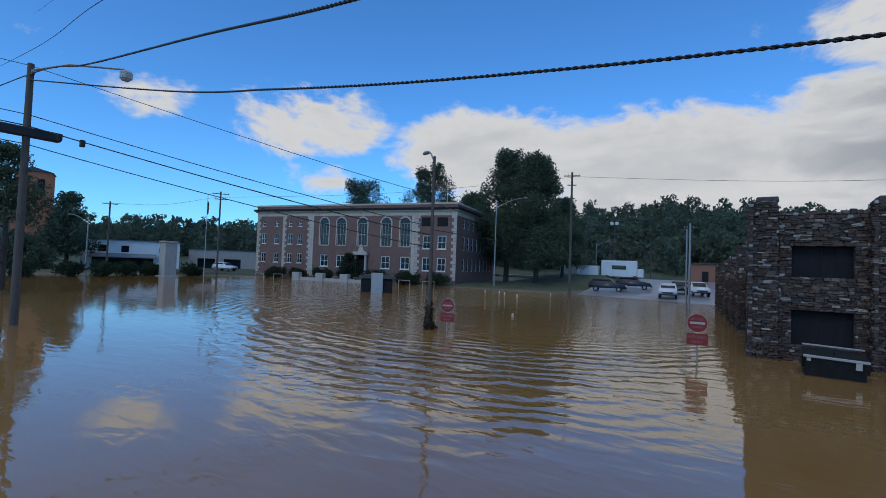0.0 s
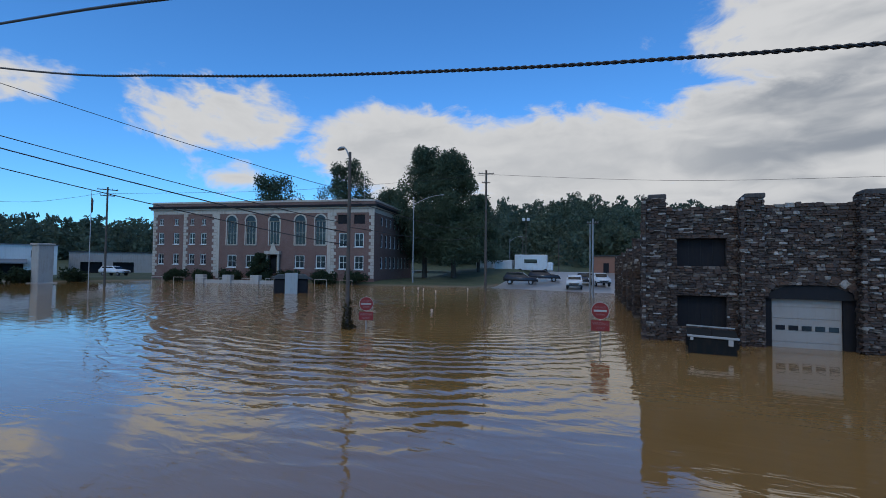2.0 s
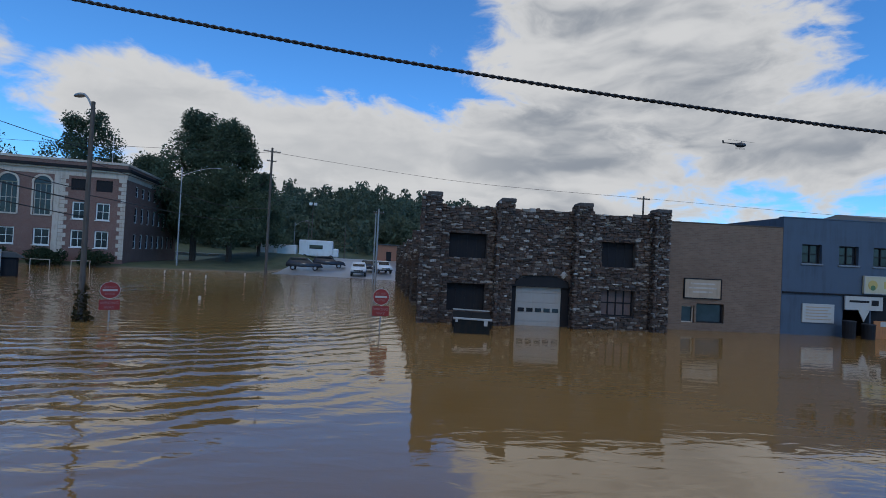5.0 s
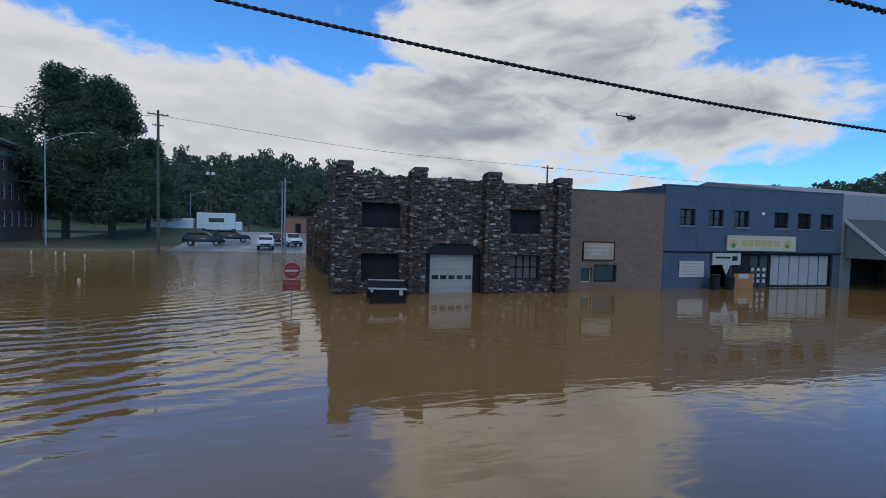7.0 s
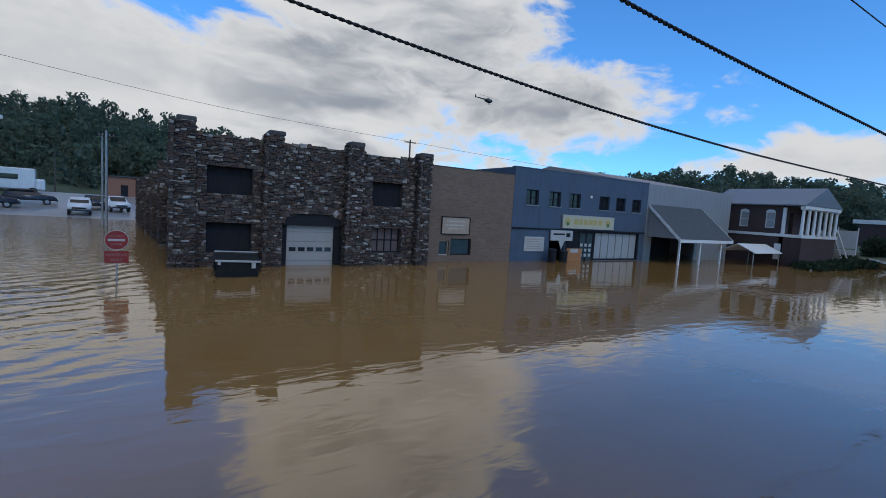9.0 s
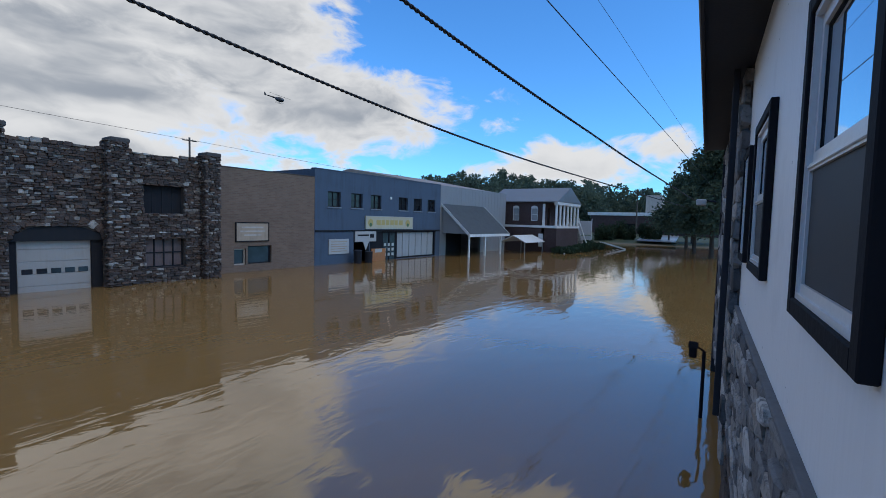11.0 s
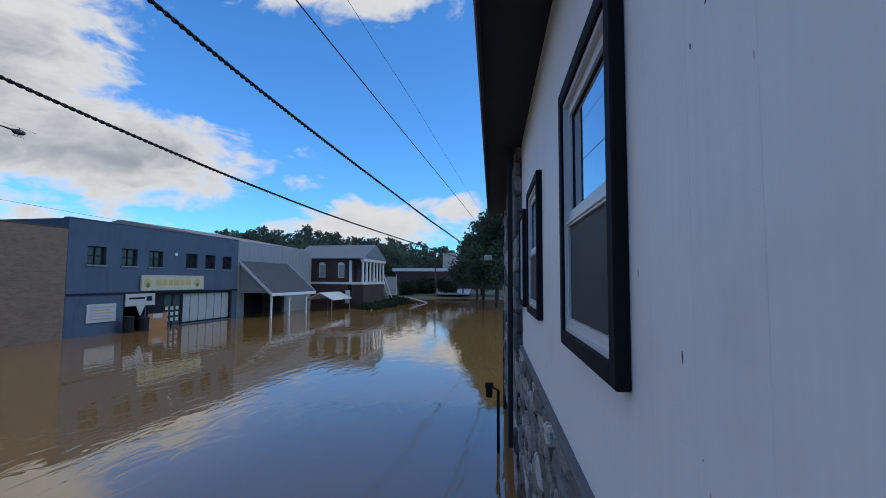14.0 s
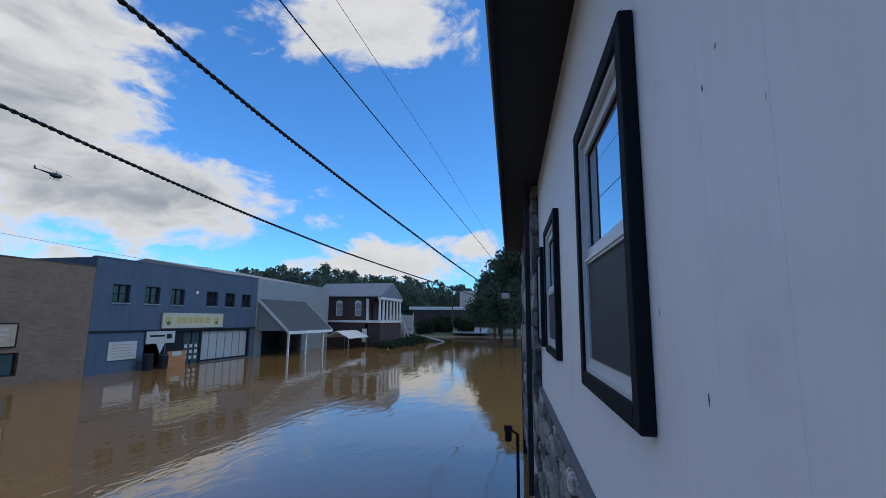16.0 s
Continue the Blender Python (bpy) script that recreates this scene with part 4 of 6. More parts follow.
    # stair with white rail down to the water
    for i in range(12):
        part("step", box((8.0 + 0.3 * i, y0 - 1.6, zd - 0.1 - 0.26 * (i + 1)), (8.3 + 0.3 * i, y0 - 0.3, zd + 0.1 - 0.26 * (i + 1)), 0.01), M["concrete"], h)
    for y in (y0 - 1.7, y0 - 0.2):
        bm = bmesh.new()
        prism(bm, [(8.0, zd + 0.95), (11.6, zd - 2.1), (11.6, zd - 2.35), (8.0, zd + 0.7)], 1, y, y + 0.1)
        part("stair_rail", bm, M["white_trim"], h)
    c = thing("canopy_roof", "pale low canopy roof standing just over the water", "canopy", pose(47.2, 23.2, -0.9))
    bm = bmesh.new()
    prism(bm, [(-1.6, 2.2), (0.0, 2.95), (1.6, 2.2), (1.6, 2.12), (0.0, 2.86), (-1.6, 2.12)], 0, 0, 5.4)
    part("roof", bm, M["white_trim"], c)
    for x in (0.2, 5.2):
        for y in (-1.4, 1.4):
            part("leg", rod((x, y, 0), (x, y, 2.2), 0.05), M["galv"], c)


column_house()


# ---- courthouse ----
def courthouse():
    G = 0.3
    c = thing("courthouse", "three-storey red brick courthouse with pale quoins and cornice", "building", pose(-42.1, 66.6, 0, 0, 0, 12.49))
    L = -44.0
    rows_l = [-42.2, -38.95, -35.6, -33.15]
    small = [(x - 0.42, x + 0.42, 10.35, 11.5) for x in rows_l]
    mid = [(x - 0.62, x + 0.62, 6.75, 8.9) for x in rows_l]
    low = [(x - 0.62, x + 0.62, 3.05, 5.0) for x in rows_l]
    arches = [(x - 1.0, x + 1.0, 6.7, 11.0) for x in (-27.3, -23.45, -18.75, -13.75, -9.9)]
    clow = [(x - 0.95, x + 0.95, 2.6, 4.9) for x in (-27.2, -23.5, -13.8, -9.8)]
    door = (-19.7, -17.9, 1.6, 4.9)
    right = [(x - 0.85, x + 0.85, z0, z1) for x in (-5.6, -2.75) for z0, z1 in ((6.4, 8.8), (2.5, 4.9))]
    dark = [(x - 1.0, x + 1.0, 10.4, 12.0) for x in (-5.7, -2.7)]
    allh = small + mid + low + arches + clow + [door] + right + dark
    part("wall", panel(L, 0, -0.9, 13.6, 0, 0.4, allh), M["red_brick"], c)
    sidew = [(3.0 + 2.55 * i, 4.3 + 2.55 * i, z0, z1) for i in range(8) for z0, z1 in ((10.3, 11.9), (6.4, 8.8), (2.6, 4.8))]
    s = part("side_wall", panel(0, 24, -0.9, 13.6, 0, 0.4, sidew), M["red_brick"], c)
    s.matrix_basis = Matrix(((0, -1, 0, 0.0), (1, 0, 0, 0.4), (0, 0, 1, 0), (0, 0, 0, 1)))
    for h in sidew:
        window("window", s, *h, 0.22, "white_trim", bars=0, sill=False, fw=0.12)
    part("side_wall", box((L, 0.4, -0.9), (L + 0.4, 24.4, 13.6)), M["red_brick"], c)
    part("back_wall", box((L + 0.4, 24, -0.9), (-0.4, 24.4, 13.6)), M["red_brick"], c)
    # one dark sheet gives all front windows their indoor shade
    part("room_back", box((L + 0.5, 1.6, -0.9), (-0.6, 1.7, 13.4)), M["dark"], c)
    part("roof", box((L + 0.3, 0.3, 13.5), (-0.3, 24.2, 13.62)), M["shingle"], c)
    # cornice in three steps with a parapet
    # the dark_panel step paints the shadow band below the parapet
    for z0, z1, o, mt in ((12.35, 13.1, 0.06, "limestone"), (13.1, 13.35, 0.35, "limestone"), (13.35, 13.75, 0.62, "dark_panel"), (13.75, 14.3, 0.12, "red_brick"), (14.3, 14.62, 0.2, "limestone")):
        part("cornice", box((L - o, -o, z0), (o, 0.02 - 0.004, z1), 0.02), M[mt], c)
        part("cornice", box((0.004, 0.02, z0), (o, 24.4, z1), 0.02), M[mt], c)
    # quoins: alternate long and short blocks
    for x, sgn in ((-0.0, -1), (L, 1), (-7.9, 1), (-30.4, -1), (-37.4, 1)):
        for i in range(20):
            w = 0.95 if i % 2 else 0.6
            x0, x1 = sorted((x, x + sgn * w))
            part("quoin", box((x0, -0.07, 1.0 + 0.57 * i), (x1, -0.003, 1.53 + 0.57 * i), 0.015), M["limestone"], c)
    part("pilaster", box((-8.6, -0.10, 0.6), (-7.9, -0.002, 12.35), 0.02), M["limestone"], c)
    part("pilaster", box((-30.4, -0.10, 0.6), (-29.8, -0.002, 12.35), 0.02), M["limestone"], c)
    for h in small:
        window("window", c, *h, 0.2, "white_trim", bars=1, sill=True, fw=0.08)
    for h in mid + low:
        window("window", c, *h, 0.2, "white_trim", bars=1, sill=True, fw=0.13)
    for h in clow + right:
        window("window", c, *h, 0.2, "white_trim", bars=1, sill=True, fw=0.16)
    for h in dark:
        part("louvre", box((h[0], 0.15, h[2]), (h[1], 0.3, h[3])), M["dark_panel"], c, "dark shuttered panel")
    for a, b, z0, z1 in arches:
        w = window("window", c, a, b, z0, z1, 0.2, "limestone", bars=2, sill=True, fw=0.12, label="tall arched window in a pale surround")
        xm, r = (a + b) / 2, (b - a) / 2
        part("tympanum", prism(bmesh.new(), [(xm + r * 0.98 * math.cos(math.pi * i / 10), z1 + r * 0.98 * math.sin(math.pi * i / 10)) for i in range(11)], 1, -0.04, -0.002), M["glass"], w)
        ring = bmesh.new()
        prism(ring, [(xm + r * 1.26 * math.cos(math.pi * i / 10), z1 + r * 1.26 * math.sin(math.pi * i / 10)) for i in range(11)] + [(xm + r * math.cos(math.pi * i / 10), z1 + r * math.sin(math.pi * i / 10)) for i in range(10, -1, -1)], 1, -0.14, -0.045)
        part("arch", ring, M["limestone"], w)
        for xs in (a - 0.22, b):
            part("jamb", box((xs, -0.08, z0), (xs + 0.22, -0.003, z1), 0.01), M["limestone"], w)
    d = part("door", box((door[0] + 0.3, 0.15, door[2]), (door[1] - 0.3, 0.25, 4.2)), M["dark_panel"], c, "dark double door in a pale stone porch")
    for x in (door[0] - 0.5, door[1] - 0.05):
        part("door_column", rod((x + 0.27, -0.4, 1.2), (x + 0.27, -0.4, 5.0), 0.26, 0.22, 12), M["limestone"], d)
    part("door_head", box((door[0] - 0.6, -0.75, 5.0), (door[1] + 0.6, 0.0, 5.6), 0.03), M["limestone"], d)
    part("crest", prism(bmesh.new(), [(-19.5, 5.6), (-18.1, 5.6), (-18.45, 6.4), (-18.8, 7.2), (-19.15, 6.4)], 1, -0.3, -0.1), M["limestone"], d)
    for i in range(6):
        part("step", box((door[0] - 0.8 - 0.1 * i, -1.2 - 0.35 * i, 1.0 - 0.2 * i), (door[1] + 0.8 + 0.1 * i, -0.5, 1.2 - 0.2 * i), 0.01), M["concrete"], c)
    return c


courthouse()


# ---- own building: white siding over ledge stone, seen along its wall ----
def white_building():
    b = thing("white_building", "white panelled building with black window trim over a stone base", "building", pose(0.0366, -0.418, 0, 0, 0, 5.0))
    X0, X1, XE, ZS, ZT = -4.0, 6.5, 13.0, 2.61, 5.44
    wins = [(1.455, 2.57, 3.165, 4.53), (3.88, 5.02, 3.17, 4.44), (5.62, 6.4, 3.18, 4.38)]
    inner = [(a + 0.10, c - 0.10, z0 + 0.10, z1 - 0.10) for a, c, z0, z1 in wins]
    part("wall", panel(X0, XE, -0.9, ZT + 0.1, -0.3, -0.02, inner), M["siding"], b)
    part("end_wall", box((XE - 0.3, -9, -0.9), (XE, -0.3, ZT + 0.1)), M["siding"], b)
    part("end_wall", box((X0, -9, -0.9), (X0 + 0.3, -0.3, ZT + 0.1)), M["siding"], b)
    part("back_wall", box((X0, -9.3, -0.9), (XE, -9, ZT + 0.1)), M["siding"], b)
    part("room_back", box((X0 + 0.4, -2.5, 1.0), (XE - 0.5, -2.4, ZT)), M["dark"], b)
    # siding panels
    x = X0
    while x < X1 - 0.01:
        xe = min(x + 0.264, X1)
        cuts = [(z0, z1) for a, c, z0, z1 in inner if x < c and xe > a]
        spans = [(ZS, cuts[0][0] - 0.0), (cuts[0][1], ZT)] if cuts else [(ZS, ZT)]
        for z0, z1 in spans:
            part("siding_panel", box((x + 0.0003, -0.02, z0), (xe - 0.0003, 0.0, z1), 0.0006), M["siding"], b)
        x = xe
    # roof, soffit, fascia
    # eave shade is put into the soffit's dark colour
    part("soffit", box((X0 - 0.4, -0.01, ZT), (XE + 0.3, 0.50, ZT + 0.03)), M["charcoal_and_eave_shade"], b, "soffit coloured near black for the shade under the eave")
    part("fascia", box((X0 - 0.4, 0.50, ZT - 0.06), (XE + 0.3, 0.53, ZT + 0.16), 0.004), M["charcoal_and_eave_shade"], b)
    part("gutter_lip", box((X0 - 0.4, 0.53, ZT + 0.10), (XE + 0.3, 0.555, ZT + 0.17), 0.004), M["pale_metal"], b)
    part("roof", prism(bmesh.new(), [(0.56, ZT + 0.17), (-4.5, ZT + 1.9), (-9.8, ZT + 0.17)], 0, X0 - 0.45, XE + 0.35), M["shingle"], b)
    for a, c, z0, z1 in wins:
        tw, zm = 0.075, z0 + 0.475 * (z1 - z0)
        fa, fc, f0, f1 = a + tw - 0.008, c - tw + 0.008, z0 + tw - 0.008, z1 - tw + 0.008
        ga, gc = fa + 0.068, fc - 0.068
        # outer frame, then the two sashes one behind the other
        w = part("window", panel(fa, fc, f0, f1, -0.06, 0.034, [(fa + 0.032, fc - 0.032, f0 + 0.034, f1 - 0.032)]), M["white_vinyl"], b, "white sash window in black board trim, lower half screened")
        up = part("upper_sash", panel(fa + 0.03, fc - 0.03, zm, f1 - 0.03, -0.05, 0.010, [(ga, gc, zm + 0.05, f1 - 0.085)]), M["white_vinyl"], w)
        part("pane", box((ga - 0.01, -0.016, zm + 0.04), (gc + 0.01, -0.010, f1 - 0.075)), M["mirror_glass"], up)
        part("gasket", panel(ga - 0.001, gc + 0.001, zm + 0.049, f1 - 0.084, -0.012, -0.004, [(ga + 0.008, gc - 0.008, zm + 0.058, f1 - 0.096)]), M["black_trim"], up)
        lo = part("lower_sash", panel(fa + 0.03, fc - 0.03, f0 + 0.03, zm + 0.004, -0.04, 0.022, [(ga - 0.012, gc + 0.012, f0 + 0.075, zm - 0.03)]), M["white_vinyl"], w)
        part("screen", box((ga - 0.02, 0.004, f0 + 0.065), (gc + 0.02, 0.010, zm - 0.022)), M["screen"], lo)
        part("meeting_rail", box((fa + 0.04, 0.022, zm - 0.020), (fc - 0.04, 0.030, zm - 0.006), 0.003), M["white_vinyl"], lo)
        for lo_, hi_ in (((a, z0), (a + tw, z1)), ((c - tw, z0), (c, z1)), ((a + tw, z0), (c - tw, z0 + tw)), ((a + tw, z1 - tw), (c - tw, z1))):
            part("trim_board", box((lo_[0], 0.001, lo_[1]), (hi_[0], 0.050, hi_[1]), 0.005), M["black_trim"], w)
    part("downspout", box((XE - 0.1, 0.02, 0.0), (XE, 0.12, ZT - 0.02), 0.01), M["charcoal_and_eave_shade"], b)
    part("downspout", box((X1 + 0.02, 0.13, 1.2), (X1 + 0.09, 0.2, ZT - 0.02), 0.01), M["charcoal_and_eave_shade"], b)
    part("stone_cap", box((X0, -0.005, ZS - 0.035), (X1, 0.045, ZS), 0.006), M["ledge_grey"], b)
    part("stone_bed", box((X0, -0.02, -0.9), (XE, 0.004, ZS - 0.035)), M["mortar"], b)
    part("stone_bed", box((X1, 0.004, -0.9), (XE, 0.02, ZT)), M["mortar"], b)
    shapes = stone_shapes(6, 33)
    rng = np.random.RandomState(9)
    low = lay_stones(0.6, X1, 1.1, ZS - 0.035, [], rng, 0.10, 0.21, 0.22, 0.62)[:230]
    stone_parts([(x, z, w, h, d * 0.35) for x, z, w, h, d in low], b, shapes, M["ledge_stone"], 0.004, 1)
    far = lay_stones(X1, XE - 0.1, 0.6, ZT, [], rng, 0.22, 0.34, 0.5, 1.1)[:190]
    stone_parts([(x, z, w, h, d * 0.5) for x, z, w, h, d in far], b, shapes, M["ledge_stone"], 0.02, 1)
    rest = lay_stones(0.6, X1, -0.2, 1.1, [], rng, 0.12, 0.22, 0.3, 0.7)
    stone_mesh("stone_facing", [(x, z, w, h, d * 0.35) for x, z, w, h, d in rest], b, M["stone_joined"], 0.004, 1)
    # wall lamp and meter box past the corner
    l = thing("wall_lamp", "small pale lamp fixed to the far stone corner", "lamp", pose(12.9, 0.93, 4.15, 0, 0, 5))
    part("arm", rod((0, 0, 0), (0, 0.25, 0.05), 0.02), M["charcoal_and_eave_shade"], l)
    part("head", box((-0.12, 0.2, -0.08), (0.12, 0.42, 0.06), 0.02), M["white_trim"], l)


M["faded_letters"] = painted("faded_letters", (0.34, 0.2, 0.19), (0.25, 0.1, 0.09), 0.4)
M["white_vinyl"] = painted("white_vinyl", (0.70, 0.71, 0.72), (0.5, 0.5, 0.5), 0.15, 0.35, 2.0)
M["black_trim"] = painted("black_trim_paint", (0.012, 0.0125, 0.016), (0.025, 0.025, 0.028), 0.25, 0.75, 3.0, spec=0.15)
M["ledge_grey"] = painted("grey_ledge_cap", (0.16, 0.16, 0.165), (0.07, 0.07, 0.07), 0.5, 0.8, 3.0)
white_building()


# ---- poles, lamps and wires ----
def utility_pole(x, y, h, label, r=0.15, arms=((0.5, 1.2),), turn=0, lean=(0, 0), mat="wood_pole"):
    p = thing("utility_pole", label, "utility pole", pose(x, y, -0.9, lean[0], lean[1], turn), group="utility poles")
    part("shaft", rod((0, 0, 0), (0, 0, h), r, r * 0.7, 12), M[mat], p)
    for down, half in arms:
        a = part("crossarm", box((-half, -0.06, h - down - 0.06), (half, 0.06, h - down + 0.06), 0.01), M["wood_pole"], p)
        for k in (-0.9, -0.45, 0.45, 0.9):
            part("insulator", rod((k * half, 0, h - down + 0.06), (k * half, 0, h - down + 0.22), 0.04, 0.025, 8), M["galv"], a)
    return p


def street_lamp(x, y, h, reach, turn, label, mat="galv", r=0.09):
    p = thing("street_lamp", label, "street lamp", pose(x, y, -0.9, 0, 0, turn), group="street lamps")
    part("pole", rod((0, 0, 0), (0, 0, h), r, r * 0.6, 12), M[mat], p)
    pts = [(reach * f, 0, h - 0.2 - 0.22 * reach + (0.22 * reach + 0.6) * math.sin(f * 1.5)) for f in [i / 8 for i in range(9)]]
    part("arm", tube(bmesh.new(), pts, 0.045), M["galv"], p)
    bm = bmesh.new()
    bmesh.ops.create_uvsphere(bm, u_segments=12, v_segments=8, radius=1)
    for v in bm.verts:
        v.co = Vector((v.co.x * 0.42 + reach + 0.3, v.co.y * 0.17, v.co.z * (0.13 if v.co.z > 0 else 0.06) + h + 0.39))
    part("head", bm, M["galv"], p, "", True)
    return p


def wire(name, label, pts, r, sag=0.0, twist=0.0):
    """A cable through points, smooth; with a twist it is two strands wound round each other, one turn in that many metres."""
    P = [Vector(p) for p in pts]
    fine = []
    for i in range(len(P) - 1):
        p0, p1, p2, p3 = P[max(i - 1, 0)], P[i], P[i + 1], P[min(i + 2, len(P) - 1)]
        for k in range(14):
            t = k / 14
            q = 0.5 * ((2 * p1) + (p2 - p0) * t + (2 * p0 - 5 * p1 + 4 * p2 - p3) * t * t + (3 * p1 - p0 - 3 * p2 + p3) * t ** 3)
            q.z -= sag * 4 * t * (1 - t)
            fine.append(q)
    fine.append(P[-1])
    bm = bmesh.new()
    if twist:
        dense = []
        for p, q in zip(fine, fine[1:]):
            k = max(1, int((q - p).length / (twist / 6)))
            dense += [p.lerp(q, i / k) for i in range(k)]
        run = [0.0]
        for p, q in zip(dense, dense[1:]):
            run.append(run[-1] + (q - p).length)
        for ph in (0.0, math.pi):
            tube(bm, [p + Vector((0, math.cos(u * 6.2832 / twist + ph), math.sin(u * 6.2832 / twist + ph))) * r * 0.62 for p, u in zip(dense, run)], r * 0.66, 5)
    else:
        tube(bm, fine, r, 6)
    ob = part(name, bm, M["cable"], None, label, True)
    tagged(ob, category="cable", group="overhead cables")
    return ob


PX, PY = -29.2, 6.75
p0 = utility_pole(PX, PY, 13.6, "tall dark utility pole with a lamp arm and transformer bar", 0.19, ((0.55, 0.5),), 0)
part("equipment_bar", box((-0.15, -1.6, 10.0), (0.25, 1.3, 10.45), 0.05), M["charcoal_and_eave_shade"], p0)
lamp = part("lamp_arm", tube(bmesh.new(), [(0.1, 0.1, 13.3), (1.0, 1.2, 13.8), (2.3, 3.1, 14.0)], 0.05), M["galv"], p0)
part("lamp_head", box((2.15, 2.9, 13.4), (2.65, 3.4, 13.95), 0.12), M["pale_metal"], lamp)
utility_pole(-73.6, 42.2, 15.5, "grey utility pole by the flooded road", 0.17, ((0.4, 1.3), (1.3, 0.9)), 60)
utility_pole(-89.0, 32.0, 13.2, "grey utility pole by the flooded road", 0.17, ((0.4, 1.1),), 70)
utility_pole(-20.7, 62.3, 18.1, "tall dark utility pole at the edge of the lawn", 0.2, ((0.5, 1.1), (1.8, 0.6)), 20)
utility_pole(-5.2, 53.6, 9.8, "weathered utility pole beside the drowned road", 0.13, ((0.5, 0.6),), 0, mat="galv")
utility_pole(-5.55, 54.1, 9.3, "weathered utility pole beside the drowned road", 0.1, (), 0, mat="galv")
utility_pole(30.0, 61.0, 14.2, "utility pole rising behind the stone building", 0.16, ((0.4, 0.9),), 0)
utility_pole(117, 25, 12.8, "utility pole at the far end of the street", 0.18, ((0.4, 1.4), (1.2, 1.0)), 80)
utility_pole(99, 15, 10.5, "utility pole at the far end of the street", 0.18, ((0.4, 1.4),), 80)
utility_pole(-26.5, 108, 11.5, "utility pole beyond the parking lot", 0.16, ((0.4, 0.9),), 10)
utility_pole(-20.0, 120, 11.0, "utility pole beyond the parking lot", 0.16, (), 10)
street_lamp(-15.0, 21.0, 10.7, 0.8, 152, "street lamp on an old vine-wrapped wooden pole", "wood_pole", 0.13)
street_lamp(-36.0, 69.3, 15.9, 4.6, 20, "tall steel street lamp with a long curved arm", r=0.12)
street_lamp(-88.0, 28.8, 10.2, 3.6, 200, "tall steel street lamp with a long curved arm", r=0.12)
fl = thing("flood_light", "tall pole with two bright white floodlight boxes", "floodlight", pose(-23.6, 99, 0.4))
part("pole", rod((0, 0, 0), (0, 0, 13.4), 0.11, 0.08), M["wood_pole"], fl)
for sx in (-0.75, 0.25):
    part("lamp_box", box((sx, -0.5, 12.9), (sx + 0.6, -0.1, 13.5), 0.05), M["white_trim"], fl)
street_lamp(-27.5, 100, 10.5, 2.2, 0, "steel street lamp by the parking lot", r=0.1)
f = thing("flagpole", "thin pale flagpole with a furled flag", "flagpole", pose(-84.5, 46, 0.2))
part("pole", rod((0, 0, -0.6), (0, 0, 15.2), 0.07, 0.04, 10), M["mast"], f)
part("flag", prism(bmesh.new(), [(0.04, 13.9), (0.5, 13.4), (0.42, 11.6), (0.16, 11.3), (0.04, 11.5)], 1, -0.06, 0.06), M["dark_brick"], f)
m = thing("roof_mast", "thin radio mast behind the courthouse", "mast", pose(-52.5, 79.0, 13.55))
part("shaft", rod((0, 0, 0), (0, 0, 8.0), 0.06, 0.03, 8), M["mast"], m)

wire("cable", "thick twisted black service cable along the street", [(PX, PY, 11.9), (-15.2, PY, 8.76), (-9.95, PY, 7.83), (-5.8, PY, 7.18), (-1.8, PY, 6.67), (1.0, PY, 6.38), (3.6, PY, 6.16), (7.0, PY, 5.93), (10.7, PY, 5.77), (16.0, PY, 5.66), (28.0, PY, 5.62), (64, 6.6, 5.5)], 0.026, twist=0.24)
wire("cable", "heavy black bundled cable along the street", [(-60, 9.0, 16.6), (PX, PY, 12.2), (-18.5, 5.58, 9.86), (-9.27, 4.56, 8.04), (-4.6, 4.04, 7.07), (-0.4, 3.6, 6.42), (2.8, 3.5, 6.15), (5.5, 3.5, 5.96), (10.7, 3.5, 5.74), (21.3, 3.5, 5.41), (64, 4.2, 4.9)], 0.023, twist=0.2)
wire("cable", "thin black power line along the street", [(-60, 9.0, 18.2), (PX, PY, 13.4), (-17.75, 5.7, 11.9), (0.0, 4.0, 8.7), (5.1, 3.6, 7.9), (10.95, 3.6, 7.74), (27.3, 3.6, 7.38), (64, 4.2, 7.0)], 0.012)
wire("cable", "thin black power line along the street", [(PX, PY, 15.2), (0.0, 4.1, 10.1), (9.8, 3.8, 9.37), (14.5, 3.8, 9.28), (25.1, 3.8, 8.9), (64, 4.2, 8.5)], 0.006)
QX, QY = -15.0, 21.0
for z0, z1, r in ((12.6, 7.6, 0.016), (10.2, 5.8, 0.022), (9.65, 5.3, 0.03), (8.75, 4.6, 0.024)):
    d = Vector((PX - QX, PY - QY, 0)).normalized()
    wire("cable", "black line strung from pole to pole across the water", [(PX + d.x * 18, PY + d.y * 18, z0 + 3.2), (PX, PY, z0), (QX, QY, z1)], r, 0.25)
for a, b_ in (((QX, QY, 7.1), (-20.7, 62.3, 9.0)), ((QX, QY, 5.6), (-20.7, 62.3, 8.0)), ((-20.7, 62.3, 16.6), (30, 61, 13.0)), ((30, 61, 13), (99, 50, 11)), ((-73.6, 42.2, 13.6), (-20.7, 62.3, 16.5)), ((-89, 32, 12), (-73.6, 42.2, 13.8)), ((60, 55, 11), (117, 25, 11.5))):
    wire("cable", "thin dark utility line far over the water", [a, ((a[0] + b_[0]) / 2, (a[1] + b_[1]) / 2, (a[2] + b_[2]) / 2 - 0.8), b_], 0.02)
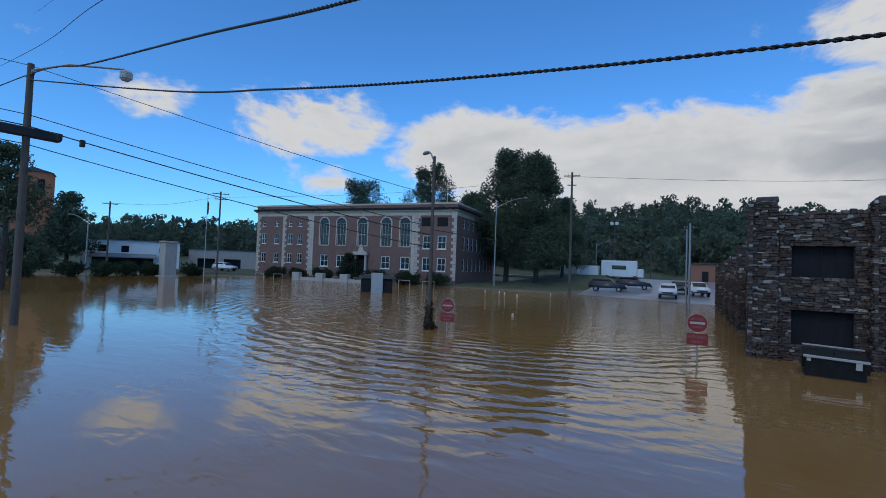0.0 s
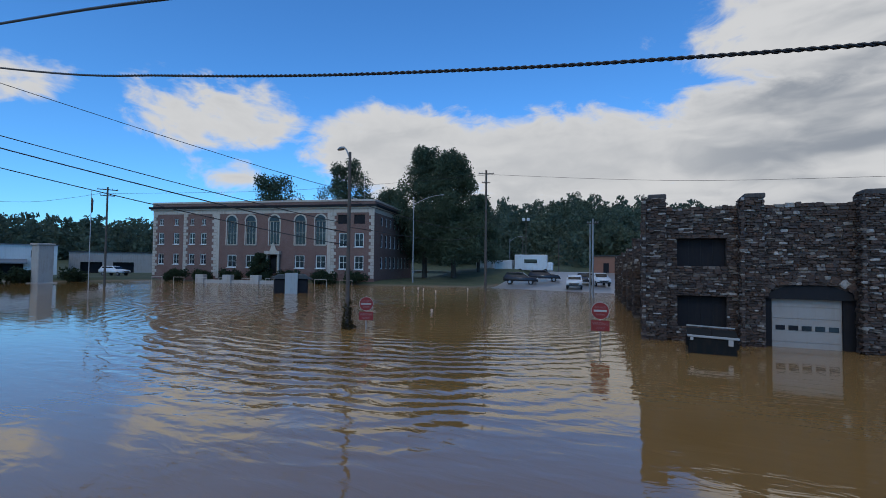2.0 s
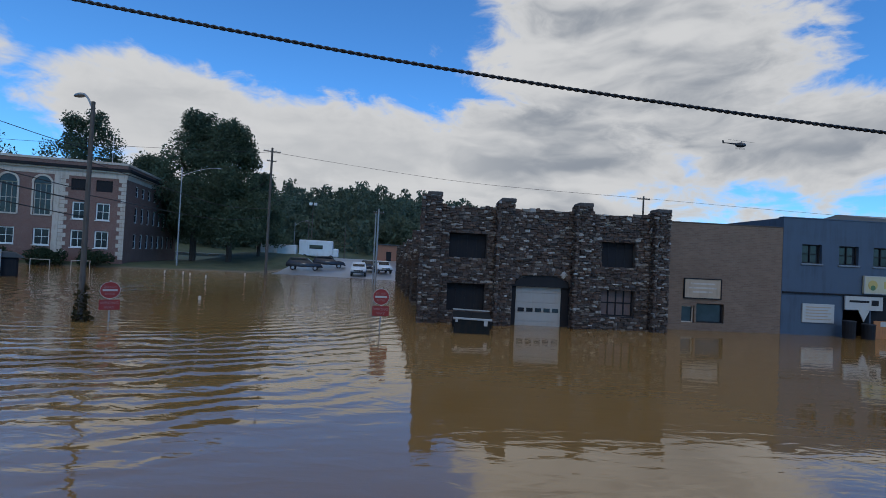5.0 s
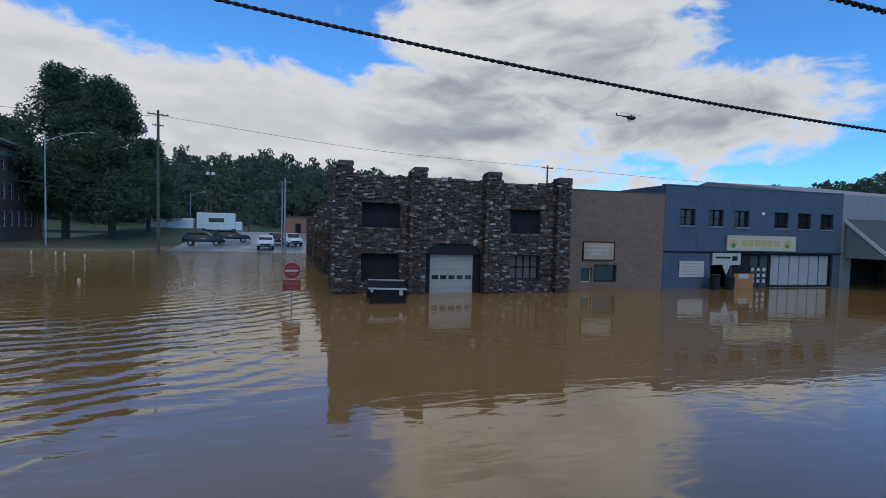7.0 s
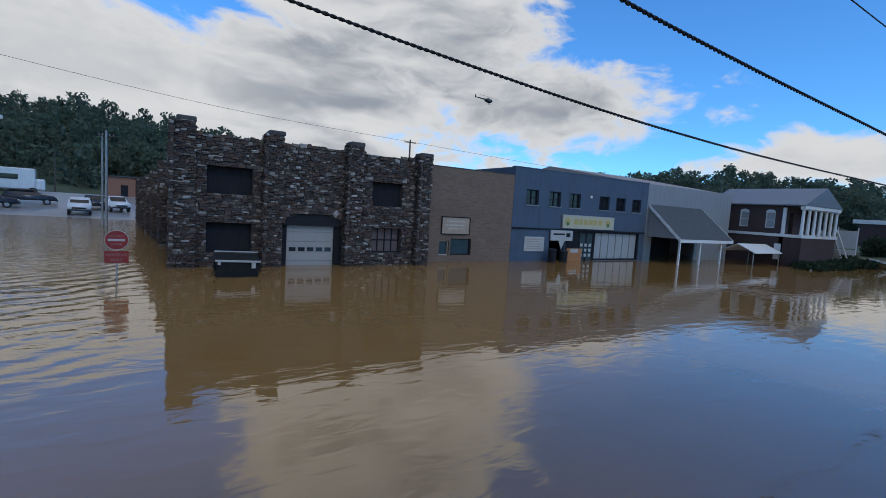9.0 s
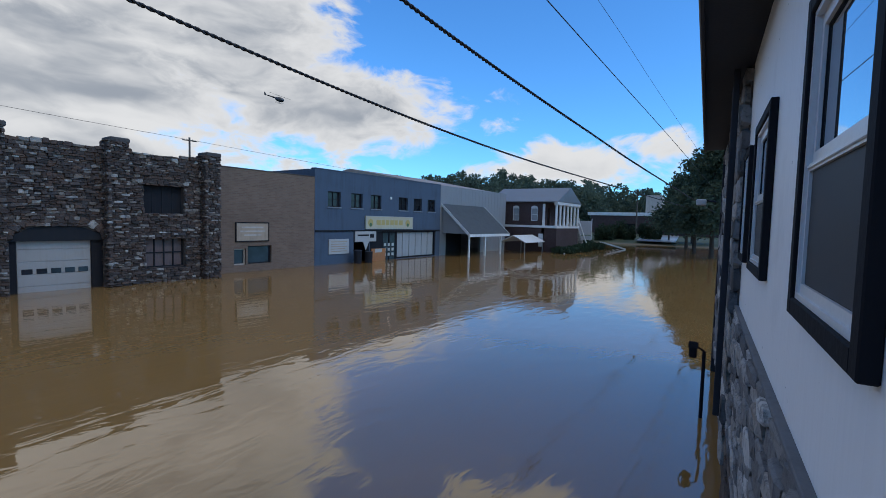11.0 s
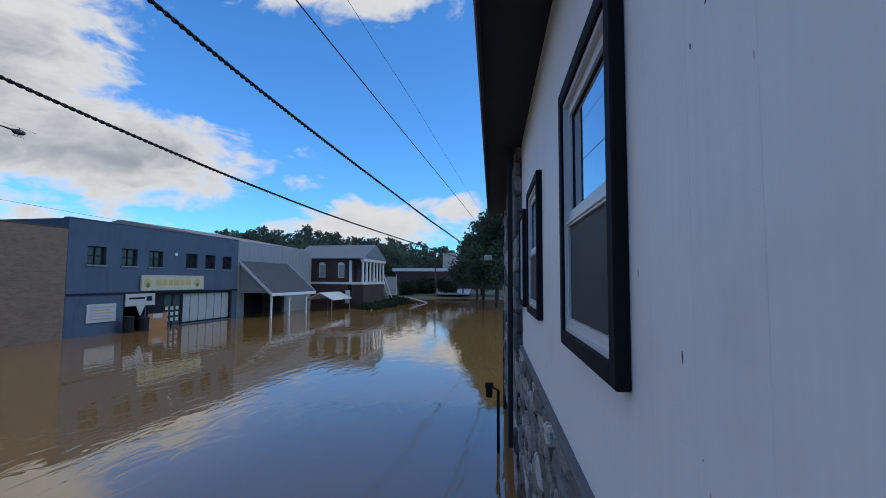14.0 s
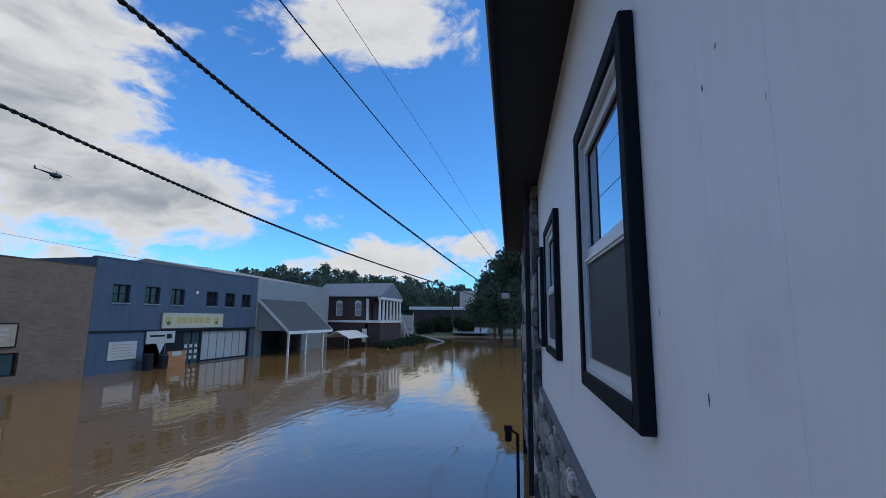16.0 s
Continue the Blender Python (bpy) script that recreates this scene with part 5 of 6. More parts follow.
for k in range(2):
    s = 0.07 + 0.05 * k
    c_ = Vector((PX, PY, 9.65)).lerp(Vector((QX, QY, 5.3)), s)
    t = part("tie", box((c_.x - 0.1, c_.y - 0.1, c_.z - 0.32), (c_.x + 0.1, c_.y + 0.1, c_.z + 0.02), 0.02), M["cable"], None, "small black clamp hanging on a cable")
    tagged(t, category="cable clamp")

# small lantern post by the own wall
lp = thing("lantern_post", "small black lantern on a post half under water", "lantern", pose(9.6, 0.72, -0.9))
part("post", rod((0, 0, 0), (0, 0, 2.15), 0.035, 0.03, 10), M["black_trim"], lp)
part("arm", rod((0, 0, 2.15), (0, 0.2, 2.25), 0.018, 0.018, 8), M["black_trim"], lp)
lan = part("lantern", box((-0.06, 0.12, 2.0), (0.06, 0.24, 2.2), 0.02), M["black_trim"], lp)
part("glass", box((-0.045, 0.243, 2.03), (0.045, 0.248, 2.18)), M["glass"], lan)
part("cap", prism(bmesh.new(), [(-0.08, 2.2), (0.08, 2.2), (0.02, 2.3), (-0.02, 2.3)], 1, 0.10, 0.26), M["black_trim"], lan)

# vines round the old pole's foot
rng = np.random.RandomState(17)
vn = leaf_object("vine", leaf_cloud([((QX, QY, 0.3), (0.34, 0.34, 0.9)), ((QX, QY + 0.05, 1.1), (0.25, 0.25, 0.7)), ((QX + 0.1, QY, 0.0), (0.4, 0.4, 0.5))], 700, 0.09, rng), M["vine"])
tagged(vn, "brown leafy vine and flood debris round the pole's foot", "vine")


# ---- signs in the water ----
def road_sign(x, y, turn, top, label):
    s = thing("road_sign", label, "road sign", pose(x, y, -0.9, 0, 0, turn), group="no-entry signs")
    w = 0.72
    part("post", box((-0.03, -0.02, 0), (0.03, 0.02, top + 0.85), 0.006), M["galv"], s)
    d = part("disc", rod((0, -0.035, top + 0.42 - 0.0), (0, -0.022, top + 0.42), w / 2, w / 2, 28), M["red_sign"], s, "red round no-entry plate with a white bar")
    part("bar", box((-0.27, -0.041, top + 0.375), (0.27, -0.035, top + 0.465)), M["white_sign"], d)
    part("rim", ring_plate(w / 2 + 0.02, w / 2 - 0.005, -0.03, -0.02, top + 0.42), M["white_sign"], d)
    p = part("plate", box((-w / 2 - 0.02, -0.034, top - 0.46), (w / 2 + 0.02, -0.022, top + 0.0), 0.004), M["red_sign"], s, "red plate with two lines of white letters")
    for z, text, size, over in ((top - 0.18, "WRONG", 0.17, p), (top - 0.38, "WAY", 0.17, p), (top + 0.55, "DO NOT", 0.12, d), (top + 0.24, "ENTER", 0.12, d)):
        cu = bpy.data.curves.new("lettering", "FONT")
        cu.body = text
        cu.size, cu.align_x, cu.extrude = size, "CENTER", 0.002
        tmp = new("lettering", cu)
        me = bpy.data.meshes.new_from_object(tmp.evaluated_get(bpy.context.evaluated_depsgraph_get()))
        bpy.data.objects.remove(tmp)
        me.materials.clear()
        me.materials.append(M["faded_letters"])
        ob = new("lettering", me)
        ob.parent = over
        ob.matrix_basis = pose(0, -0.039, z - 0.02, 90, 0, 0)
    return s


def ring_plate(r1, r0, y0, y1, z):
    bm = bmesh.new()
    n = 28
    V = [[bm.verts.new((r * math.cos(2 * math.pi * i / n), y, z + r * math.sin(2 * math.pi * i / n))) for i in range(n)] for r, y in ((r1, y0), (r0, y0), (r0, y1), (r1, y1))]
    for a in range(4):
        b_ = (a + 1) % 4
        for i in range(n):
            j = (i + 1) % n
            bm.faces.new((V[a][i], V[a][j], V[b_][j], V[b_][i]))
    bmesh.ops.recalc_face_normals(bm, faces=bm.faces)
    return bm


road_sign(-1.74, 21.1, 4, 2.12, "red and white wrong-way sign on a post in flood water")
road_sign(-13.7, 20.9, 30, 1.9, "red and white wrong-way sign on a post beside the vine pole")


# ---- dumpster ----
def dumpster():
    d = thing("dumpster", "dark floating steel dumpster with pale lid edge", "dumpster", pose(2.62, 22.4, -0.45, 0, 1.2, -3))
    bm = bmesh.new()
    prism(bm, [(-0.55, 0.0), (0.6, 0.0), (0.75, 1.25), (-0.75, 1.15)], 0, -0.86, 0.86)
    part("body", bm, M["dumpster"], d)
    part("rim", box((-0.93, -0.82, 1.13), (0.93, -0.72, 1.22), 0.015), M["pale_metal"], d)
    bm = bmesh.new()
    prism(bm, [(-0.7, 1.12), (0.78, 1.28), (0.78, 1.33), (-0.7, 1.17)], 0, -0.93, -0.02)
    part("lid", bm, M["dumpster"], d)
    bm = bmesh.new()
    prism(bm, [(-0.7, 1.12), (0.78, 1.28), (0.78, 1.33), (-0.7, 1.17)], 0, 0.02, 0.93)
    part("lid", bm, M["dumpster"], d)
    part("lid_edge", box((-0.93, 0.72, 1.40), (0.93, 0.80, 1.46), 0.01), M["pale_metal"], d)
    for x in (-0.96, 0.86):
        part("fork_pocket", box((x, -0.5, 0.7), (x + 0.1, 0.5, 0.95), 0.01), M["dumpster"], d)
    part("sticker", box((0.55, -0.80, 0.88), (0.72, -0.745, 1.14)), M["white_sign"], d)
    part("sticker", box((-0.82, -0.80, 1.0), (-0.70, -0.76, 1.12)), M["white_sign"], d)


dumpster()


# ---- vehicles ----
def car(x, y, z, turn, L, W, H, paint, label, kind="suv", group=""):
    c = thing("car", label, "car", pose(x, y, z, 0, 0, turn), group=group)
    prof = {"suv": [(-0.5, 0.28), (-0.5, 0.60), (-0.47, 0.66), (-0.40, 0.97), (-0.1, 1.0), (0.08, 0.97), (0.2, 0.66), (0.45, 0.58), (0.5, 0.46), (0.5, 0.28)],
            "pickup": [(-0.5, 0.3), (-0.5, 0.62), (-0.12, 0.64), (-0.09, 0.98), (0.08, 1.0), (0.2, 0.68), (0.46, 0.62), (0.5, 0.5), (0.5, 0.3)]}[kind]
    bm = bmesh.new()
    prism(bm, [(a * L, b_ * H) for a, b_ in prof], 1, -W / 2, W / 2)
    for v in bm.verts:
        if v.co.z > 0.7 * H:
            v.co.y *= 0.82
    bmesh.ops.bevel(bm, geom=list(bm.edges), offset=0.05, segments=2, affect="EDGES")
    part("body", bm, M[paint], c, "", True)
    part("windscreen", prism(bmesh.new(), [(0.075 * L, 0.955 * H), (0.205 * L, 0.69 * H), (0.215 * L, 0.69 * H), (0.085 * L, 0.955 * H)], 1, -W * 0.40, W * 0.40), M["car_glass"], c)
    for sgn in (-1, 1):
        part("side_glass", prism(bmesh.new(), [(-0.36 * L if kind == "suv" else -0.09 * L, 0.93 * H), (0.05 * L, 0.93 * H), (0.15 * L, 0.70 * H), (-0.41 * L if kind == "suv" else -0.09 * L, 0.70 * H)], 1, sgn * W * 0.455 - 0.02, sgn * W * 0.455 + 0.02), M["car_glass"], c)
        part("headlight", box((0.485 * L, sgn * W * 0.36 - 0.16, 0.46 * H), (0.503 * L, sgn * W * 0.36 + 0.16, 0.55 * H), 0.01), M["white_trim"], c)
        for xx in (-0.31, 0.31):
            w = part("wheel", rod((xx * L, sgn * (W / 2 - 0.22), 0.2 * H), (xx * L, sgn * (W / 2 + 0.01), 0.2 * H), 0.2 * H, 0.2 * H, 16), M["tyre"], c)
            part("rim", rod((xx * L, sgn * (W / 2 + 0.005), 0.2 * H), (xx * L, sgn * (W / 2 + 0.025), 0.2 * H), 0.12 * H, 0.11 * H, 12), M["galv"], w)
    part("grille", box((0.49 * L, -0.3 * W, 0.36 * H), (0.506 * L, 0.3 * W, 0.45 * H)), M["dark"], c)
    part("bumper", box((0.49 * L, -W * 0.48, 0.24 * H), (0.525 * L, W * 0.48, 0.34 * H), 0.03), M["car_dark"], c)
    return c


car(-19.4, 77.5, 0.30, 10, 5.7, 2.2, 2.1, "car_dark", "dark car standing at the water's edge", group="parked cars")
car(-16.6, 83.5, 0.66, 12, 5.6, 2.2, 2.1, "car_dark", "second dark car parked behind the first", group="parked cars")
car(-9.6, 71.8, 0.08, -84, 5.8, 2.25, 2.15, "car_white", "white pickup truck facing the flood on the wet lot", "pickup", "parked cars")
car(-9.2, 80.0, 0.52, -82, 5.0, 2.2, 1.9, "car_dark", "dark car parked behind the white pickup", group="parked cars")
car(-6.4, 77.5, 0.40, -72, 5.2, 2.2, 2.1, "car_white", "white car parked beside the stone building", group="parked cars")
car(-97.0, 57.5, 0.6, 15, 5.4, 2.1, 1.9, "car_white", "white off-road car before the courthouse", group="parked cars")
v = thing("box_truck", "white recreational vehicle beyond the parking lot", "truck", pose(-22.0, 98, 1.85, 0, 0, 6))
part("body", box((-3.6, -1.3, 0.7), (3.2, 1.3, 4.0), 0.12), M["car_white"], v)
part("cab", box((3.2, -1.2, 0.6), (4.4, 1.2, 2.4), 0.2), M["car_white"], v)
part("window", box((-1.5, -1.33, 2.2), (1.2, -1.31, 3.0)), M["car_glass"], v)
for xx in (-2.4, 2.9):
    part("wheel", rod((xx, -1.32, 0.5), (xx, -1.0, 0.5), 0.5, 0.5, 14), M["tyre"], v)
t = thing("trailer", "small white cargo trailer beside the recreational vehicle", "trailer", pose(-27.9, 97, 1.95, 0, 0, 4))
part("box", box((-1.9, -1.1, 0.5), (1.9, 1.1, 2.7), 0.08), M["car_white"], t)
part("wheel", rod((0, -1.14, 0.35), (0, -0.9, 0.35), 0.36, 0.36, 14), M["tyre"], t)
t2 = copy_thing(t, pose(-33.0, 99.5, 1.95, 0, 0, 4))
o = thing("low_store", "rust-red low building past the parked cars", "building", pose(-9.6, 100, 2.0))
part("wall", box((0, 0, -0.5), (9, 12, 3.6)), M["orange_clay"], o)
part("roof", box((-0.3, -0.3, 3.6), (9.3, 12.3, 3.8), 0.02), M["shingle"], o)
part("door", box((2, -0.04, 0), (3.1, 0.0, 2.2)), M["dark_panel"], o)

# parking lot and kerbs on dry ground
bm = bmesh.new()
edge = [[(-21.5, 64.6, -0.06), (-2.9, 60.0, -0.06)], [(-22.3, 73, 0.10), (-3.4, 71, 0.10)], [(-23.4, 82, 0.55), (-3.8, 80, 0.55)], [(-27, 104, 2.25), (-4.5, 100, 2.25)]]
up = [[bm.verts.new(p) for p in row] for row in edge]
dn = [[bm.verts.new((p[0], p[1], p[2] - 0.4)) for p in row] for row in edge]
for k in range(3):
    bm.faces.new((up[k][0], up[k][1], up[k + 1][1], up[k + 1][0]))
    bm.faces.new((dn[k][0], up[k][0], up[k + 1][0], dn[k + 1][0]))
    bm.faces.new((up[k][1], dn[k][1], dn[k + 1][1], up[k + 1][1]))
bm.faces.new((dn[0][0], dn[0][1], up[0][1], up[0][0]))
lot = part("parking_lot", bm, M["asphalt"], None, "wet grey asphalt lot with puddles")
tagged(lot, category="parking lot", kind="structure")
road = part("road", prism(bmesh.new(), [(-62, 96), (-26, 92), (-26, 95.5), (-62, 100)], 2, 1.5, 2.05), M["asphalt_line"], None, "pale road strip beyond the lawn")
tagged(road, category="road", kind="structure")

# ---- trees by the courthouse ----
tree(-50.5, 86, 0.3, 19.5, 9.5, "large dark green tree beside the courthouse", 41, 17000, 0.25, 0.3)
tree(-41.0, 84, 0.3, 27.2, 10.5, "very tall dark green tree with a broad top", 42, 30000, 0.25, 0.26, 0.5)
tree(-34.2, 83, 0.3, 25.5, 10.0, "very tall dark green tree on the lawn", 52, 26000, 0.25, 0.24, 0.55)
tree(-31.5, 90, 0.8, 17.5, 7.0, "dark green tree at the edge of the lawn", 44, 14000, 0.25, 0.26)
tree(-81.5, 84, 0.3, 24.0, 10.5, "round-topped tree behind the courthouse roof", 45, 10000, 0.26, 0.45, 0.2)
tree(-63.5, 88, 0.3, 27.4, 8.5, "slim tree behind the courthouse roof", 46, 9000, 0.26, 0.5, 0.2)
tree(-62.0, 61.0, 0.0, 5.2, 2.8, "small round dark tree before the courthouse", 47, 3000, 0.2, 0.2, 0.2, "hedge")
# left end and right end of the street
tree(-55.5, 11.9, -0.6, 13.8, 4.2, "dark leafy tree behind the utility pole", 48, 5000, 0.17, 0.5)
tree(-112, 33.5, 0.3, 15, 6.5, "tree beside the brick tower", 49, 4000, 0.34)
tree(-106, 24.5, 0.3, 6.5, 6.5, "broad tree before the brick tower", 50, 4500, 0.34, 0.05)
for k, (x, y, h, r) in enumerate(((60, 4.6, 13.5, 5.6), (68, 7.2, 13, 6.0), (80, 9.6, 12, 6.5), (95, 10.5, 12, 7.0))):
    tree(x, y, -0.6, h, r, "dark green street tree overhanging the flooded street", 60 + k, 9000, 0.22, 0.32, 0.35)


def shrub(x, y, z, rx, ry, h, label, seed, n=1600, size=0.16):
    rng = np.random.RandomState(seed)
    lumps = [((rng.uniform(-rx, rx) * 0.8, rng.uniform(-ry, ry) * 0.8, h * rng.uniform(0.25, 0.75)), (max(0.3, min(rx, 0.8)), max(0.3, min(ry, 0.8)), h * 0.35)) for i in range(14)]
    s = thing("shrub", label, "shrub", pose(x, y, z), group="shrubs")
    leaf_object("leaves", leaf_cloud(lumps, n, size, rng), M["hedge"], s)
    bm = bmesh.new()
    for i in range(5):
        cy(bm, (0, 0, -0.4), (rng.uniform(-rx, rx) * 0.6, rng.uniform(-ry, ry) * 0.6, h * 0.6), 0.05, 0.02, 6)
    part("stems", bm, M["bark"], s)


for k in range(7):
    shrub(-44.2 - 5.6 * k, 63.9 - 1.24 * k, 0.0, 2.6, 0.9, 2.3, "dark clipped hedge before the courthouse", 80 + k, 2600)
for k, (x, y) in enumerate(((-84, 29.6), (-87, 34.2), (-87, 38.0), (-84, 25.5), (-83, 20.0), (-88, 45.5))):
    shrub(x, y, -0.2, 2.2, 1.4, 2.6, "dark round shrub half under water", 95 + k, 1600, 0.2)
for k, (x, y, h) in enumerate(((93, 26, 4.2), (97, 22.5, 4.6), (101, 19.0, 4.0), (60.5, 19.6, 1.2), (57.0, 19.0, 0.9), (70, 22, 1.2), (53.0, 19.4, 0.9), (65.5, 19.4, 1.1))):
    shrub(x, y, -0.3, 2.8 if h > 3 else 1.6, 2.2 if h > 3 else 1.0, h, "dense green bush at the water's edge", 110 + k, 2600, 0.24)


# ---- left background ----
w = thing("white_store", "low white flat-roofed building across the water", "building", pose(-112, 45, 0.4, 0, 0, 68))
part("wall", panel(-9, 9, -0.5, 6.0, 0, 0.3, [(-6, -4.6, 3.6, 5), (-2, -0.6, 3.6, 5), (5, 6.4, 3.6, 5), (-7, 4, 0, 2.6)]), M["white_trim"], w)
part("side_wall", box((8.7, 0.3, -0.5), (9, 10, 6.0)), M["white_trim"], w)
part("roof", box((-9.2, -0.2, 6.0), (9.2, 10, 6.2)), M["roof_metal"], w)
part("inside", box((-8.9, 1.0, -0.5), (8.6, 1.1, 5.9)), M["dark"], w)
part("awning", prism(bmesh.new(), [(-1.6, 2.6), (0, 3.3), (0, 3.1), (-1.6, 2.4)], 0, -7.5, 4.5), M["roof_metal"], w)
w2 = thing("grey_store", "low grey building beside the white one", "building", pose(-112, 66, 0.4, 0, 0, 55))
part("wall", panel(-8, 8, -0.5, 5.0, 0, 0.3, [(-6, -2, 0.3, 2.8), (0, 4, 0.3, 2.8)]), M["concrete"], w2)
part("inside", box((-7.9, 1.0, -0.5), (7.9, 1.1, 4.9)), M["dark"], w2)
part("roof", box((-8.2, -0.2, 5.0), (8.2, 9, 5.2)), M["shingle"], w2)
ob_ = thing("stone_monument", "square pale stone pier standing in the water", "monument", pose(-84.4, 39.5, -0.9))
part("shaft", box((-1.0, -1.0, 0.5), (1.0, 1.0, 6.7), 0.08), M["concrete"], ob_)
part("base", box((-1.4, -1.4, 0.0), (1.4, 1.4, 1.0), 0.06), M["concrete"], ob_)
part("cap", box((-1.15, -1.15, 6.7), (1.15, 1.15, 7.0), 0.05), M["concrete"], ob_)
ch = thing("brick_tower", "orange-brown brick tower and dark roofed church", "church", pose(-118, 29.5, 0.4, 0, 0, 70))
part("tower", box((-2.8, -2.8, -0.5), (2.8, 2.8, 18.6), 0.1), M["tower_brick"], ch)
part("tower_cap", prism(bmesh.new(), [(-3.0, 18.6), (0, 19.4), (3.0, 18.6)], 1, -3.0, 3.0), M["shingle"], ch)
for sx in (-1.2, 1.2):
    part("louvre", box((sx - 0.5, -2.86, 14.2), (sx + 0.5, -2.80, 17.2)), M["dark_panel"], ch)
part("nave", box((-11, -1.5, -0.5), (-2.8, 12, 6)), M["tower_brick"], ch)
part("nave_roof", prism(bmesh.new(), [(-1.9, 6.0), (5.2, 12.5), (12.4, 6.0)], 0, -11.3, 5.0), M["shingle"], ch)

# a tipped kiosk and railings in front of the courthouse
k_ = thing("kiosk", "dark open-sided kiosk with a pale slab front standing in water", "kiosk", pose(-38.4, 42.6, -0.9, 0, 0, 40))
part("slab", box((-0.65, -1.6, 0.3), (0.75, -1.45, 3.3), 0.03), M["pale_metal"], k_, "pale tilted slab")
part("body", box((-1.9, -1.2, 0.0), (1.9, 1.2, 2.6), 0.15), M["dark_panel"], k_)
part("roof", prism(bmesh.new(), [(-2.3, 2.6), (-1.6, 3.05), (1.6, 3.05), (2.3, 2.6)], 1, -1.4, 1.4), M["shingle"], k_)
for i in range(9):
    x, y = -41.0 - 3.9 * i, 55.6 - 0.9 * i
    r_ = thing("hand_rail", "pale pipe railing standing in the water", "railing", pose(x, y, -0.6, 0, 0, 12), group="pipe railings")
    part("top_bar", rod((0, 0, 1.7), (2.0, 0, 1.7), 0.035), M["limestone"], r_)
    for q in (0.05, 1.95):
        part("upright", rod((q, 0, 0), (q, 0, 1.7), 0.035), M["limestone"], r_)
for i, (x, y) in enumerate(((-14.5, 31.0), (-24.0, 52.5), (-27.2, 55.5), (-29.0, 57.5), (-31.5, 58), (-22.5, 60))):
    mk = thing("marker_post", "small white marker post at the water's edge", "post", pose(x, y, -0.9), group="marker posts")
    part("stake", box((-0.09, -0.05, 0), (0.07, 0.04, 1.22 if i else 1.15), 0.01), M["limestone"], mk)
gw = thing("garden_wall", "pale stone steps and low walls before the courthouse", "wall", pose(-61.5, 57.0, -0.9, 0, 0, 12.5))
for i in range(4):
    part("block", box((-9 + 5.2 * i, -0.5, 0), (-7.4 + 5.2 * i, 0.5, 2.3), 0.05), M["concrete"], gw)
part("low_wall", box((-9, -0.2, 0), (10, 0.2, 1.45), 0.03), M["concrete"], gw)

# ---- far end of the street ----
fb = thing("far_warehouse", "long low warehouse with a white roof edge at the street's end", "building", pose(150, 34, 0.4, 0, 0, 0))
part("wall", panel(-26, 12, -0.5, 6.0, 0, 0.3, [(-2, 3, 0.0, 3.5)]), M["dark_brick"], fb).matrix_basis = pose(0, 0, 0, 0, 0, 90)
part("roof_edge", box((-0.6, -27, 6.0), (20, 13, 7.0), 0.05), M["white_trim"], fb)
part("inside", box((1.0, -25, -0.5), (1.2, 11, 4.9)), M["dark"], fb)
part("tower", box((6, -8, 7.0), (10.5, -3.2, 12.6), 0.1), M["concrete"], fb, "pale square rooftop tower")
ps = thing("pylon_sign", "white framed pylon sign with two panels by the road", "sign", pose(73, 23.2, -0.6, 0, 0, -72))
part("panel", box((-0.9, -0.12, 2.4), (0.9, 0.12, 4.6), 0.03), M["white_sign"], ps)
part("panel", box((-0.9, -0.12, 1.0), (0.9, 0.12, 2.2), 0.03), M["white_sign"], ps)
for sx in (-1.0, 0.9):
    part("leg", box((sx, -0.08, 0), (sx + 0.1, 0.08, 5.0), 0.01), M["white_trim"], ps)
rd = part("road_ramp", prism(bmesh.new(), [(90, 12.5), (150, 20), (150, 29), (90, 19)], 2, 0.62, 0.78), M["asphalt"], None, "grey road climbing out of the water")
tagged(rd, category="road", kind="structure")
ld = thing("landing_steps", "washed-out plank steps with pale rails at the water's edge", "steps", pose(69.54, 17.99, 0.0, 0, 0, -62))
for y in (-1.5, 1.3):
    part("rail", prism(bmesh.new(), [(-1.5, 0.75), (1.5, -0.05), (1.5, 0.14), (-1.5, 0.95)], 1, y, y + 0.2), M["white_trim"], ld)
for k in range(5):
    part("tread", box((-1.3 + 0.55 * k, -1.3, 0.60 - 0.15 * k), (-0.85 + 0.55 * k, 1.3, 0.68 - 0.15 * k), 0.01), M["wood_pole"], ld)
rng = np.random.RandomState(29)
